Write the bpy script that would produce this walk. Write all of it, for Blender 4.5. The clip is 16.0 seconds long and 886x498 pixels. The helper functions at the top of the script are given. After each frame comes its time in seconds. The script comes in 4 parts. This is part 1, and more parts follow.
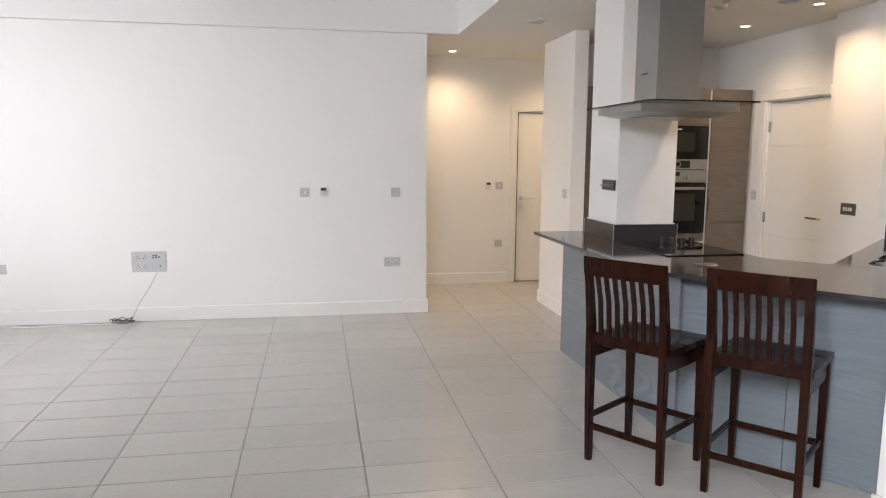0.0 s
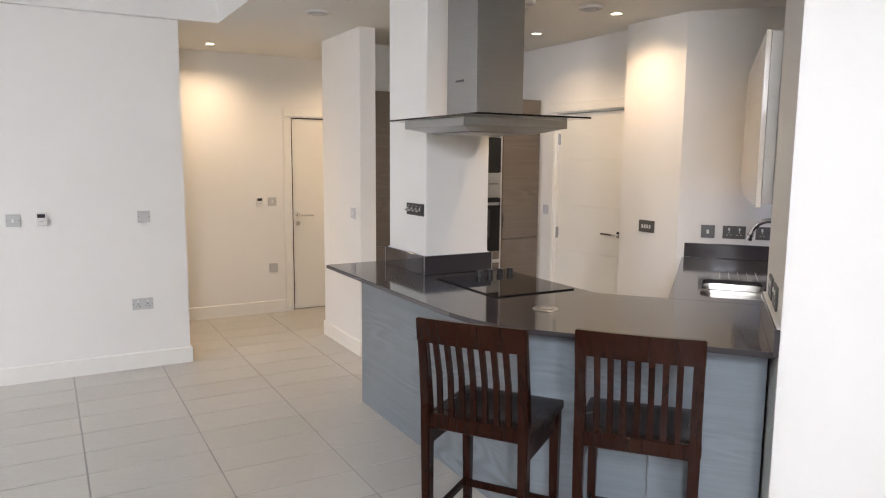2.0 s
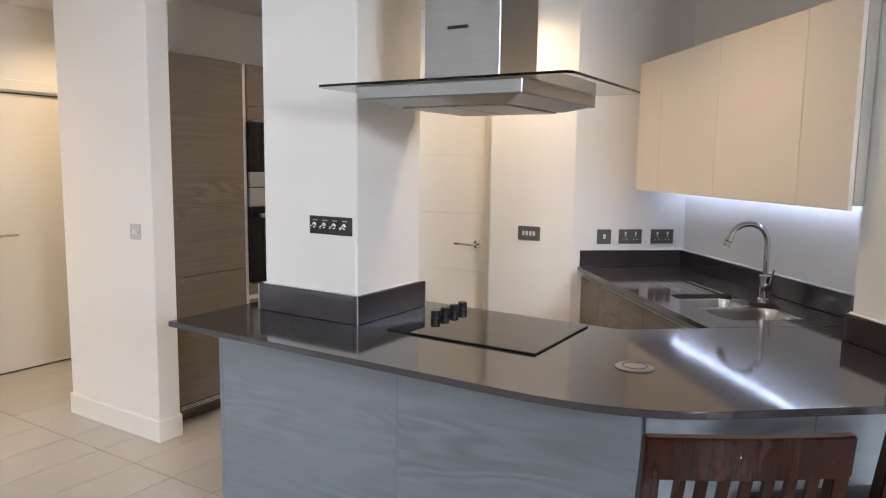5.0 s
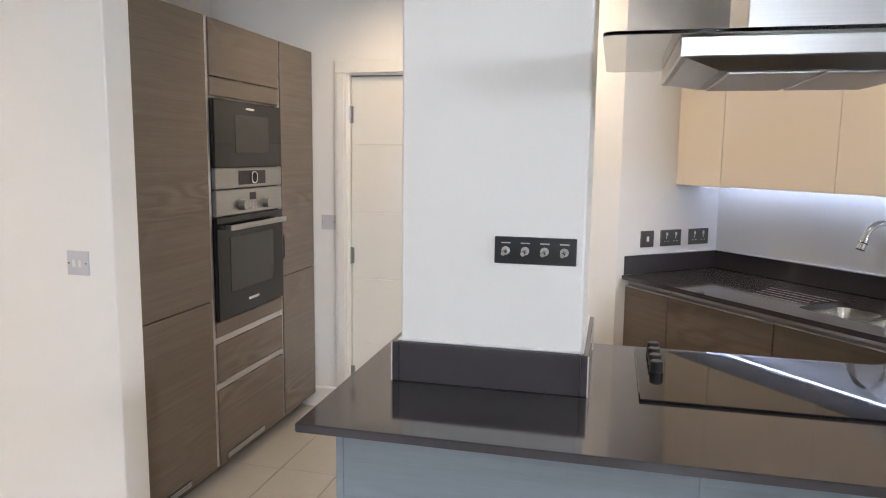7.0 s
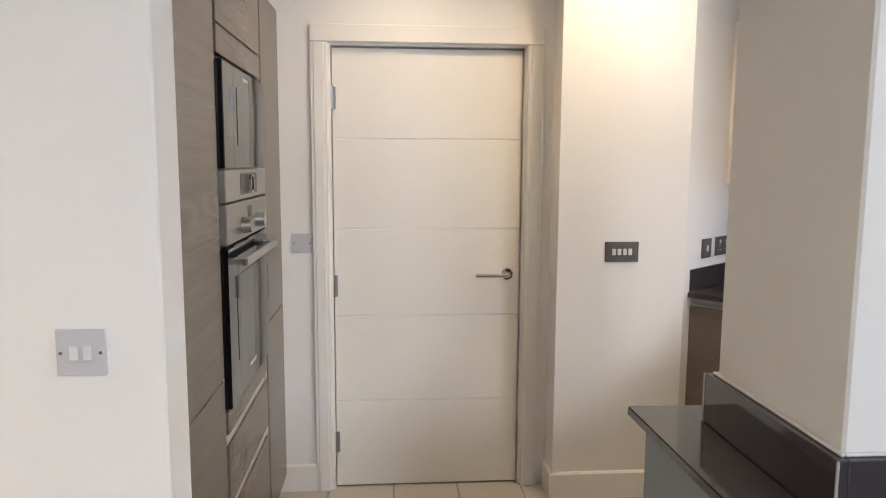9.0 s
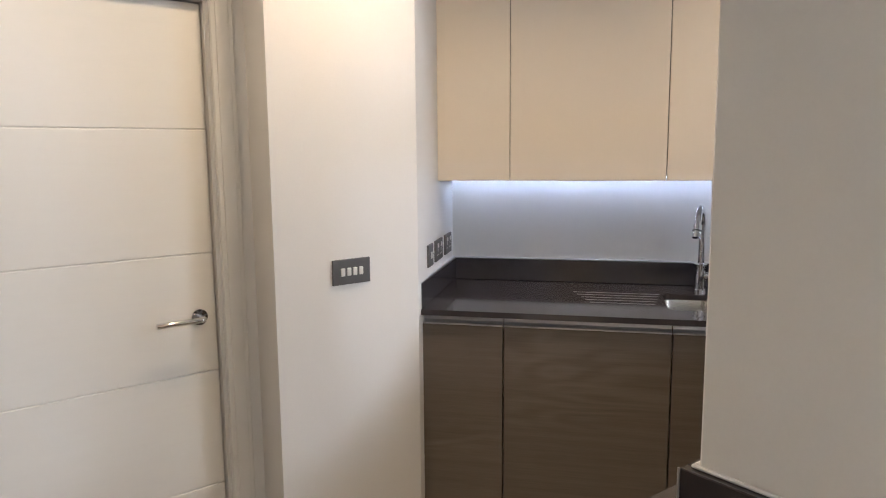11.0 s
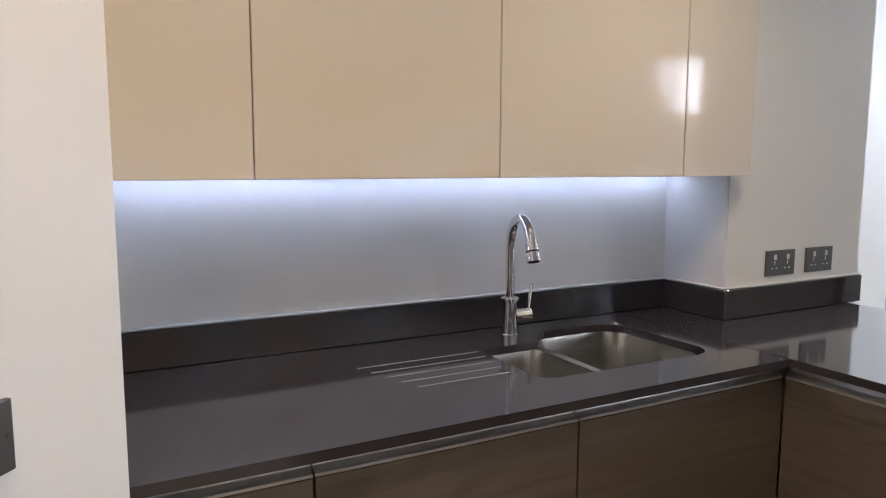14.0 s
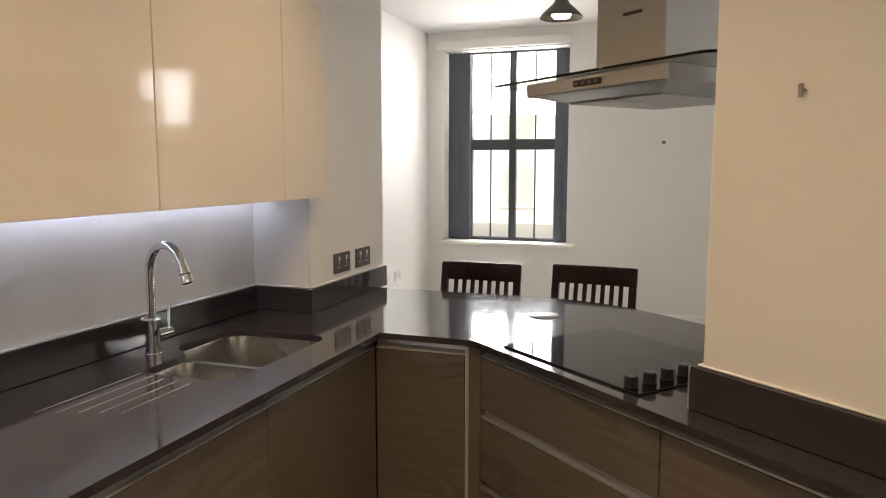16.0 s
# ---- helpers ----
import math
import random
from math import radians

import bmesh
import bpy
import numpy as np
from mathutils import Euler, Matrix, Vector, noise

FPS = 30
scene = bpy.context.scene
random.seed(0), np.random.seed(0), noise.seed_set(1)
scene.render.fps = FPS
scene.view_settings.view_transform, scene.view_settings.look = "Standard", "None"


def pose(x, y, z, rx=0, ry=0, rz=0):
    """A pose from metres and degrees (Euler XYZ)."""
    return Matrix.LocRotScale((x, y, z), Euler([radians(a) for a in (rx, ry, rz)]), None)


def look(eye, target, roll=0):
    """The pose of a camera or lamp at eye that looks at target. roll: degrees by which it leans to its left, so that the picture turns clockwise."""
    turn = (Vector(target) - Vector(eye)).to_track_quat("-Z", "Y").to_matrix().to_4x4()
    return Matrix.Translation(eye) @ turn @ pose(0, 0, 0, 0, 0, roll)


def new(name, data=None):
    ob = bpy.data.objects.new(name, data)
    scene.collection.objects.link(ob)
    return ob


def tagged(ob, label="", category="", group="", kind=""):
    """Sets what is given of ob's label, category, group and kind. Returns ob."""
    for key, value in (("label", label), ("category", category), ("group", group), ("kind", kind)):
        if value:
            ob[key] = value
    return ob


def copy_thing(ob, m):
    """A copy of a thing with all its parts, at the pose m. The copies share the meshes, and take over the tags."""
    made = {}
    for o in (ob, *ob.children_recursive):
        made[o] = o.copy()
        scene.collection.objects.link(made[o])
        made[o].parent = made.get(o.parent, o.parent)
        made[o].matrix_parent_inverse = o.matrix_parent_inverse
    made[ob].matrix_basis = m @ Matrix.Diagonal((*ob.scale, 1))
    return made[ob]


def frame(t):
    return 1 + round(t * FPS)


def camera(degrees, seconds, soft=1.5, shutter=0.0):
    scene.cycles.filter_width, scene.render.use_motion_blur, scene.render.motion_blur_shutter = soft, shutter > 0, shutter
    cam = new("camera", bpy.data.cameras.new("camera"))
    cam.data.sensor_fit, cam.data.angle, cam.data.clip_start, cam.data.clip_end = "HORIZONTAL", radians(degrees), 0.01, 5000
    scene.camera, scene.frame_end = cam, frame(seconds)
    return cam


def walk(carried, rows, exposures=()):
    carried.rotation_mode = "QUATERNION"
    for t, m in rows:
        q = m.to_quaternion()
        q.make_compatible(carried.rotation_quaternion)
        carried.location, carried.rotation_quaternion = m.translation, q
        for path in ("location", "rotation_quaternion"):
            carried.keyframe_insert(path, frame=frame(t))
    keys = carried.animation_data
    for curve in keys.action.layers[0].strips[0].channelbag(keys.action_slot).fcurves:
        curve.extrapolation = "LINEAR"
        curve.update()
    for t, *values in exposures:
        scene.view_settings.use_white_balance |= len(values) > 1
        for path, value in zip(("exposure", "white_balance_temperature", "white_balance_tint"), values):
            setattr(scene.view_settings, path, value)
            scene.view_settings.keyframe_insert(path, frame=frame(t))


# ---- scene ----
cam = camera(64.6, 16.0, soft=1.1)
METRES, EYE, TILT, LEAN, TURN = 9.2, 1.51, 0.0, 0.0, -10.3
ROWS = [
    (0.0, 0.0, 0.0, 0.0, 0.06, -7.7, -0.41),
    (0.5, 0.0041, 0.0198, 0.0099, -3.08, -7.54, -0.34),
    (1.0, 0.0001, 0.0419, 0.0125, -5.84, -7.48, -0.47),
    (1.5, -0.0076, 0.0678, 0.0109, -15.06, -7.38, -0.73),
    (2.0, -0.007, 0.0998, 0.0112, -19.25, -7.46, -0.48),
    (2.5, -0.0138, 0.1257, 0.0097, -20.17, -7.37, -0.56),
    (3.0, -0.0274, 0.155, 0.0101, -22.72, -7.26, -0.77),
    (3.5, -0.0385, 0.1882, 0.006, -30.13, -7.11, -0.83),
    (4.0, -0.0488, 0.2243, 0.0052, -36.49, -7.22, -0.85),
    (6.5, -0.0692, 0.4229, 0.0032, -62.39, -7.06, -0.53),
    (7.0, -0.0626, 0.4695, 0.0019, -65.4, -7.18, -0.63),
    (7.5, -0.0551, 0.5113, 0.0037, -67.58, -7.29, -0.5),
    (8.0, -0.0367, 0.5497, 0.0004, -70.33, -7.27, -0.43),
    (8.5, -0.0249, 0.5892, -0.0014, -74.06, -7.07, -0.47),
    (9.0, -0.0091, 0.6187, -0.0013, -83.46, -6.84, -0.34),
    (9.5, 0.0142, 0.6417, -0.0011, -91.35, -6.86, -0.1),
    (10.0, 0.0383, 0.6632, 0.0017, -103.07, -7.14, -0.1),
    (12.5, 0.1502, 0.6383, -0.0011, -125.56, -7.89, 0.55),
    (13.0, 0.1814, 0.6351, -0.0018, -131.19, -7.72, 0.06),
    (13.5, 0.2146, 0.6334, -0.0047, -144.03, -7.27, -0.01),
    (14.0, 0.2483, 0.6256, -0.0075, -158.2, -6.86, -0.15),
    (14.5, 0.2728, 0.6344, -0.0039, -173.49, -7.0, -0.48),
    (15.0, 0.2892, 0.6482, -0.0004, -188.28, -6.47, -0.23),
    (15.5, 0.295, 0.6595, 0.0021, -195.42, -6.82, -0.03),
    (16.0, 0.3007, 0.668, 0.0019, -200.72, -6.63, -0.02),
]
FITTED = {
    6.5: look((0.056, 3.932, 1.552), (1.951, 4.521, 1.300), 0.6),
    7.0: look((0.201, 4.385, 1.548), (2.128, 4.852, 1.284), 0.7),
    7.5: look((0.361, 4.763, 1.542), (2.305, 5.159, 1.291), 0.9),
    8.0: look((0.606, 5.098, 1.523), (2.568, 5.389, 1.262), 0.5),
    8.5: look((0.799, 5.428, 1.514), (2.776, 5.592, 1.253), 0.6),
    9.0: look((0.985, 5.648, 1.502), (2.964, 5.497, 1.258), 0.3),
    9.5: look((1.231, 5.842, 1.510), (3.165, 5.401, 1.260), 0.5),
    10.0: look((1.485, 5.973, 1.540), (3.292, 5.158, 1.276), 0.2),
}
walk(cam, [(t, FITTED.get(t) or pose(0, 0, EYE, TILT, LEAN, TURN) @ pose(METRES * x, METRES * y, METRES * z, 90 + pitch, roll, yaw)) for t, x, y, z, yaw, pitch, roll in ROWS],
     [(0.0, 0.17, 6550, 12), (4.0, 0.3, 6400, 11), (7.0, 0.4, 6200, 10), (8.5, 0.4, 6250, 10), (10.0, 0.4, 6050, 10), (12.5, 0.24, 6050, 10), (14.0, 0.24, 6050, 11), (16.0, 0.15, 7300, 12)])

# ---- daylight and lamps ----
TH = radians(39.5)
KM = Matrix.Rotation(TH, 4, "Z")          # the angled part of the flat: local x = u, local y = n
ID = Matrix.Identity(4)


def uv(u, n):
    return (u * math.cos(TH) - n * math.sin(TH), u * math.sin(TH) + n * math.cos(TH))


CEIL_LOW, CEIL_HIGH = 2.61, 2.905
WIN_U = -0.5

world = bpy.data.worlds.new("world")
scene.world = world
world.use_nodes = True
wn = world.node_tree.nodes
sky = wn.new("ShaderNodeTexSky")
sky.sky_type, sky.sun_disc = "NISHITA", False
sky.sun_elevation, sky.sun_rotation = radians(40), radians(50.5)
wn["Background"].inputs["Strength"].default_value = 0.12
world.node_tree.links.new(sky.outputs[0], wn["Background"].inputs["Color"])


def area(name, m, sx, sy, watts, colour):
    d = bpy.data.lights.new(name, "AREA")
    d.shape, d.size, d.size_y, d.energy, d.color = "RECTANGLE", sx, sy, watts, colour
    ob = new(name, d)
    ob.matrix_world = m
    return ob


def spot(name, x, y, z, watts, colour, cone=150):
    d = bpy.data.lights.new(name, "SPOT")
    d.energy, d.color, d.spot_size, d.spot_blend, d.shadow_soft_size = watts, colour, radians(cone), 1.0, 0.04
    ob = new(name, d)
    ob.matrix_world = pose(x, y, z)
    return ob


WARM = (1.0, 0.73, 0.47)
COOL = (0.60, 0.75, 1.0)
SKYLIGHT = (0.90, 0.918, 1.0)
WINDOWS = [(-0.60, 0.69), (4.6, 6.0)]
# sky light enters from above through the upper half of each opening
for (n0, n1), watts in zip(WINDOWS, (142, 138)):
    x, y = uv(WIN_U - 0.78, (n0 + n1) / 2)
    tx, ty = uv(3.0, (n0 + n1) / 2 + (1.0 if n0 < 0 else 0.0))
    area("window_daylight", look((x, y, 2.5), (tx, ty, 0.9)), n1 - n0 + 0.2, 0.8, watts, SKYLIGHT).data.spread = radians(140)
sun = bpy.data.lights.new("sun", "SUN")
sun.energy, sun.angle, sun.color = 5.0, radians(0.5), (1.0, 0.95, 0.88)
new("sun", sun).matrix_world = look((20 * math.cos(TH), 20 * math.sin(TH), 16.8), (0, 0, 0))
# last two: unseen, added to brighten the hall wall and door
DOWNLIGHTS = [(1.46, 7.55), (3.60, 5.58), (3.58, 4.66), (2.72, 3.72), (2.85, 7.45), (0.1, 7.5)]
# fourth: unseen, added for the wall cabinets; warm hood reflections support it
for (x, y), watts in zip(DOWNLIGHTS, (40, 22, 36, 30, 36, 36)):
    spot("downlight_lamp", x, y, CEIL_LOW - 0.03, watts, WARM)

# ---- materials ----


def mat(name, colour, rough=0.5, metal=0.0, grain=None, grain_amt=0.15, stain=0.05, bump=0.0, coat=0.0, per_object=0.0, ior=1.5):
    m = bpy.data.materials.new(name)
    m.use_nodes = True
    nt = m.node_tree
    bs = nt.nodes["Principled BSDF"]
    bs.inputs["Roughness"].default_value = rough
    bs.inputs["Metallic"].default_value = metal
    bs.inputs["IOR"].default_value = ior
    bs.inputs["Coat Weight"].default_value = coat
    bs.inputs["Coat Roughness"].default_value = 0.06
    tc = nt.nodes.new("ShaderNodeTexCoord")
    mp = nt.nodes.new("ShaderNodeMapping")
    nt.links.new(tc.outputs["Object"], mp.inputs[0])
    mp.inputs["Scale"].default_value = grain or (90, 90, 90)
    n1 = nt.nodes.new("ShaderNodeTexNoise")
    n1.inputs["Scale"].default_value, n1.inputs["Detail"].default_value = 1.0, 6.0
    n1.inputs["Distortion"].default_value = 0.6 if grain else 0.0
    nt.links.new(mp.outputs[0], n1.inputs["Vector"])
    n2 = nt.nodes.new("ShaderNodeTexNoise")
    n2.inputs["Scale"].default_value, n2.inputs["Detail"].default_value = 1.7, 3.0
    nt.links.new(tc.outputs["Object"], n2.inputs["Vector"])
    def shift(node, low, high):
        r = nt.nodes.new("ShaderNodeMapRange")
        r.inputs["From Min"].default_value, r.inputs["From Max"].default_value = 0.2, 0.8
        r.inputs["To Min"].default_value, r.inputs["To Max"].default_value = low, high
        nt.links.new(node, r.inputs["Value"])
        return r.outputs[0]

    def times(a, b):
        r = nt.nodes.new("ShaderNodeMath")
        r.operation = "MULTIPLY"
        nt.links.new(a, r.inputs[0])
        nt.links.new(b, r.inputs[1])
        return r.outputs[0]

    value = times(shift(n1.outputs[0], 1 - grain_amt, 1 + grain_amt), shift(n2.outputs[0], 1 - stain, 1 + stain))
    if per_object:
        oi = nt.nodes.new("ShaderNodeObjectInfo")
        r = nt.nodes.new("ShaderNodeMapRange")
        r.inputs["To Min"].default_value, r.inputs["To Max"].default_value = 1 - per_object, 1 + per_object
        nt.links.new(oi.outputs["Random"], r.inputs["Value"])
        value = times(value, r.outputs[0])
    mix = nt.nodes.new("ShaderNodeVectorMath")
    mix.operation = "SCALE"
    mix.inputs[0].default_value = colour
    nt.links.new(value, mix.inputs["Scale"])
    nt.links.new(mix.outputs[0], bs.inputs["Base Color"])
    nt.links.new(shift(n2.outputs[0], max(0.02, rough * 0.94), rough * 1.06), bs.inputs["Roughness"])
    if bump:
        b = nt.nodes.new("ShaderNodeBump")
        b.inputs["Strength"].default_value, b.inputs["Distance"].default_value = bump, 0.002
        nt.links.new(n1.outputs[0], b.inputs["Height"])
        nt.links.new(b.outputs[0], bs.inputs["Normal"])
    return m


def oak(name, colour, rough, streak, figure):
    """Straight-grained oak veneer along the horizontal: fine pores, long streaks and faint cathedral lines, shifted from board to board."""
    m = bpy.data.materials.new(name)
    m.use_nodes = True
    nt = m.node_tree
    bs = nt.nodes["Principled BSDF"]
    bs.inputs["Roughness"].default_value = rough
    tc, oi = nt.nodes.new("ShaderNodeTexCoord"), nt.nodes.new("ShaderNodeObjectInfo")
    off = nt.nodes.new("ShaderNodeVectorMath")
    off.operation = "MULTIPLY_ADD"
    off.inputs[1].default_value, off.inputs[2].default_value = (7, 5, 3), (0, 0, 0)
    nt.links.new(oi.outputs["Random"], off.inputs[0])
    place = nt.nodes.new("ShaderNodeVectorMath")
    nt.links.new(tc.outputs["Object"], place.inputs[0])
    nt.links.new(off.outputs[0], place.inputs[1])

    def noise(scale, detail, distortion=0.0):
        mp, n = nt.nodes.new("ShaderNodeMapping"), nt.nodes.new("ShaderNodeTexNoise")
        mp.inputs["Scale"].default_value = scale
        n.inputs["Scale"].default_value, n.inputs["Detail"].default_value, n.inputs["Distortion"].default_value = 1.0, detail, distortion
        nt.links.new(place.outputs[0], mp.inputs[0])
        nt.links.new(mp.outputs[0], n.inputs["Vector"])
        return n.outputs[0]

    def calc(op, a, b, c=None):
        n = nt.nodes.new("ShaderNodeMath")
        n.operation = op
        for k, v in enumerate((a, b, c)):
            if isinstance(v, (int, float)):
                n.inputs[k].default_value = v
            elif v is not None:
                nt.links.new(v, n.inputs[k])
        return n.outputs[0]
    field = noise((0.9, 0.9, 4.2), 2.0, 0.5)
    lines = calc("SINE", calc("MULTIPLY", field, 75.0), 0.0)
    mask = calc("MULTIPLY", calc("MAXIMUM", calc("SUBTRACT", noise((0.8, 0.8, 3.0), 1.0), 0.5), 0.0), 4.0)
    pores = noise((9, 9, 420), 3.0)
    value = calc("MULTIPLY_ADD", calc("SUBTRACT", noise((1.1, 1.1, 46), 5.0), 0.5), streak, 1.0)
    value = calc("MULTIPLY_ADD", calc("MULTIPLY", lines, mask), figure, value)
    value = calc("MULTIPLY_ADD", calc("SUBTRACT", pores, 0.5), streak * 0.8, value)
    value = calc("MULTIPLY_ADD", calc("SUBTRACT", noise((0.7, 0.7, 2.2), 3.0), 0.5), streak * 0.5, value)
    mix = nt.nodes.new("ShaderNodeVectorMath")
    mix.operation = "SCALE"
    mix.inputs[0].default_value = colour
    nt.links.new(value, mix.inputs["Scale"])
    nt.links.new(mix.outputs[0], bs.inputs["Base Color"])
    b = nt.nodes.new("ShaderNodeBump")
    b.inputs["Strength"].default_value, b.inputs["Distance"].default_value = 0.06, 0.001
    nt.links.new(pores, b.inputs["Height"])
    nt.links.new(b.outputs[0], bs.inputs["Normal"])
    return m


def glow(name, colour, strength):
    m = bpy.data.materials.new(name)
    m.use_nodes = True
    bs = m.node_tree.nodes["Principled BSDF"]
    bs.inputs["Base Color"].default_value = (*colour, 1)
    bs.inputs["Emission Color"].default_value = (*colour, 1)
    bs.inputs["Emission Strength"].default_value = strength
    return m


PAINT = mat("wall_paint", (0.80, 0.785, 0.75), 0.62, grain=(160, 160, 160), grain_amt=0.012, stain=0.015, bump=0.04)
CEILING = mat("ceiling_paint", (0.80, 0.79, 0.76), 0.8, grain_amt=0.01, stain=0.015)
GLOSSWHITE = mat("trim_gloss", (0.80, 0.785, 0.74), 0.32, grain_amt=0.01, stain=0.015)
DOORWHITE = mat("door_satin_white", (0.80, 0.775, 0.71), 0.36, grain=(6, 6, 60), grain_amt=0.01, stain=0.015)
TILE = mat("cream_porcelain", (0.50, 0.48, 0.44), 0.2, grain=(30, 30, 30), grain_amt=0.03, stain=0.04, bump=0.02, per_object=0.03)
GROUT = mat("grout", (0.27, 0.26, 0.245), 0.85, grain_amt=0.15)
STONE = mat("dark_quartz", (0.043, 0.038, 0.042), 0.085, grain=(260, 260, 260), grain_amt=0.04, stain=0.04, ior=1.7)
WOOD = oak("grey_brown_oak", (0.150, 0.122, 0.097), 0.27, 0.42, 0.20)
PANEL = oak("blue_grey_oak", (0.205, 0.232, 0.258), 0.25, 0.28, 0.15)
CREAM = mat("cream_gloss", (0.79, 0.725, 0.635), 0.055, grain_amt=0.006, stain=0.01, ior=1.35)
CARCASS = mat("carcass", (0.55, 0.52, 0.47), 0.4, grain_amt=0.02)
STEEL = mat("brushed_steel", (0.37, 0.37, 0.365), 0.33, 1.0, grain=(3, 3, 240), grain_amt=0.06, bump=0.02)
SINKSTEEL = mat("sink_steel", (0.52, 0.50, 0.46), 0.27, 1.0, grain=(60, 60, 60), grain_amt=0.05)
CHROME = mat("chrome", (0.75, 0.75, 0.76), 0.06, 1.0, grain_amt=0.01)
ALU = mat("aluminium_rail", (0.62, 0.61, 0.60), 0.38, 0.7, grain=(3, 3, 200), grain_amt=0.05)
SILVER = mat("silver_white_plastic", (0.52, 0.52, 0.54), 0.3, grain_amt=0.01)
PLATE = mat("steel_faceplate", (0.13, 0.125, 0.12), 0.45, 0.6, grain_amt=0.04)
BLACK = mat("black_plastic", (0.012, 0.012, 0.013), 0.3, grain_amt=0.05)
BLACKGLASS = mat("black_glass", (0.006, 0.006, 0.007), 0.03, grain_amt=0.02, ior=1.4)
OVENGLASS = mat("oven_window", (0.035, 0.034, 0.031), 0.05, grain_amt=0.02, ior=1.4)
WHITEPLASTIC = mat("white_plastic", (0.70, 0.69, 0.66), 0.35, grain_amt=0.01)
GREYPLASTIC = mat("grey_plastic", (0.50, 0.50, 0.49), 0.4, grain_amt=0.02)
MAHOG = mat("dark_mahogany", (0.019, 0.0046, 0.0021), 0.2, grain=(60, 60, 5), grain_amt=0.4, stain=0.25, bump=0.03, ior=1.33)
SEATWOOD = mat("near_black_leather", (0.014, 0.009, 0.008), 0.27, grain=(160, 160, 160), grain_amt=0.12, bump=0.08, ior=1.36)
FRAMEDARK = mat("dark_grey_window_paint", (0.045, 0.05, 0.06), 0.45, grain_amt=0.08)
SHUTTER = mat("slate_blue_shutter", (0.075, 0.085, 0.11), 0.5, grain=(8, 8, 60), grain_amt=0.08)
SEALANT = mat("white_sealant", (0.75, 0.75, 0.75), 0.4, grain_amt=0.01)
LED = glow("led_chip", (0.62, 0.72, 1.0), 40)
LAMPGLOW = glow("lamp_lens", (1.0, 0.82, 0.55), 14)
BULB = glow("pendant_bulb", (1.0, 0.85, 0.6), 8)
GLASS = bpy.data.materials.new("clear_glass")
GLASS.use_nodes = True
gb = GLASS.node_tree.nodes["Principled BSDF"]
gb.inputs["Transmission Weight"].default_value = 1.0
gb.inputs["Roughness"].default_value = 0.0
gb.inputs["IOR"].default_value = 1.45
gb.inputs["Base Color"].default_value = (0.93, 0.97, 0.95, 1)
HOODGLASS = GLASS.copy()
HOODGLASS.name = "smoked_glass"
HOODGLASS.node_tree.nodes["Principled BSDF"].inputs["Base Color"].default_value = (0.55, 0.58, 0.57, 1)

# ---- mesh helpers ----


def bx(x0, x1, y0, y1, z0, z1, bev=0.0, m=None, bm=None, seg=1):
    own = bmesh.new()
    bmesh.ops.create_cube(own, size=1.0)
    for v in own.verts:
        v.co = Vector((x0 + (v.co.x + 0.5) * (x1 - x0), y0 + (v.co.y + 0.5) * (y1 - y0), z0 + (v.co.z + 0.5) * (z1 - z0)))
    if bev:
        bmesh.ops.bevel(own, geom=own.edges[:], offset=bev, segments=seg, affect="EDGES", profile=0.7)
    return merged(own, m, bm)


def merged(own, m=None, bm=None):
    bmesh.ops.recalc_face_normals(own, faces=own.faces[:])
    if m is not None:
        own.transform(m)
    if bm is None:
        return own
    me = bpy.data.meshes.new("tmp")
    own.to_mesh(me)
    own.free()
    bm.from_mesh(me)
    bpy.data.meshes.remove(me)
    return bm


def rod(p0, p1, r0, r1=None, seg=16, m=None, bm=None):
    own = bmesh.new()
    p0, p1 = Vector(p0), Vector(p1)
    d = p1 - p0
    bmesh.ops.create_cone(own, cap_ends=True, segments=seg, radius1=r0, radius2=r0 if r1 is None else r1, depth=d.length)
    own.transform(Matrix.Translation((p0 + p1) / 2) @ d.to_track_quat("Z", "Y").to_matrix().to_4x4())
    return merged(own, m, bm)


def tube(points, r, seg=12, m=None, bm=None):
    own = bmesh.new()
    pts = [Vector(p) for p in points]
    rings = []
    for i, p in enumerate(pts):
        d = pts[min(i + 1, len(pts) - 1)] - pts[max(i - 1, 0)]
        rot = d.to_track_quat("Z", "Y").to_matrix()
        rings.append([own.verts.new(p + rot @ Vector((r * math.cos(a), r * math.sin(a), 0))) for a in (2 * math.pi * k / seg for k in range(seg))])
    for a, b in zip(rings, rings[1:]):
        best = min(range(seg), key=lambda s: sum((a[k].co - b[(k + s) % seg].co).length for k in range(0, seg, 3)))
        for k in range(seg):
            own.faces.new((a[k], a[(k + 1) % seg], b[(k + 1 + best) % seg], b[(k + best) % seg]))
    own.faces.new(rings[0])
    own.faces.new(rings[-1])
    return merged(own, m, bm)


def prism(pts, z0, z1, m=None, bm=None, holes=(), bev=0.0):
    own = bmesh.new()
    edges = []
    for loop in (pts, *holes):
        vs = [own.verts.new((x, y, z1)) for x, y in loop]
        edges += [own.edges.new((a, b)) for a, b in zip(vs, vs[1:] + vs[:1])]
    if holes:
        bmesh.ops.triangle_fill(own, edges=edges, use_beauty=True)
    else:
        own.faces.new(own.verts[:])
    ret = bmesh.ops.extrude_face_region(own, geom=own.faces[:])
    for v in [g for g in ret["geom"] if isinstance(g, bmesh.types.BMVert)]:
        v.co.z = z0
    bmesh.ops.recalc_face_normals(own, faces=own.faces[:])
    if bev:
        sharp = [e for e in own.edges if len(e.link_faces) == 2 and e.calc_face_angle() > 0.9]
        bmesh.ops.bevel(own, geom=sharp, offset=bev, segments=2, affect="EDGES")
    return merged(own, m, bm)


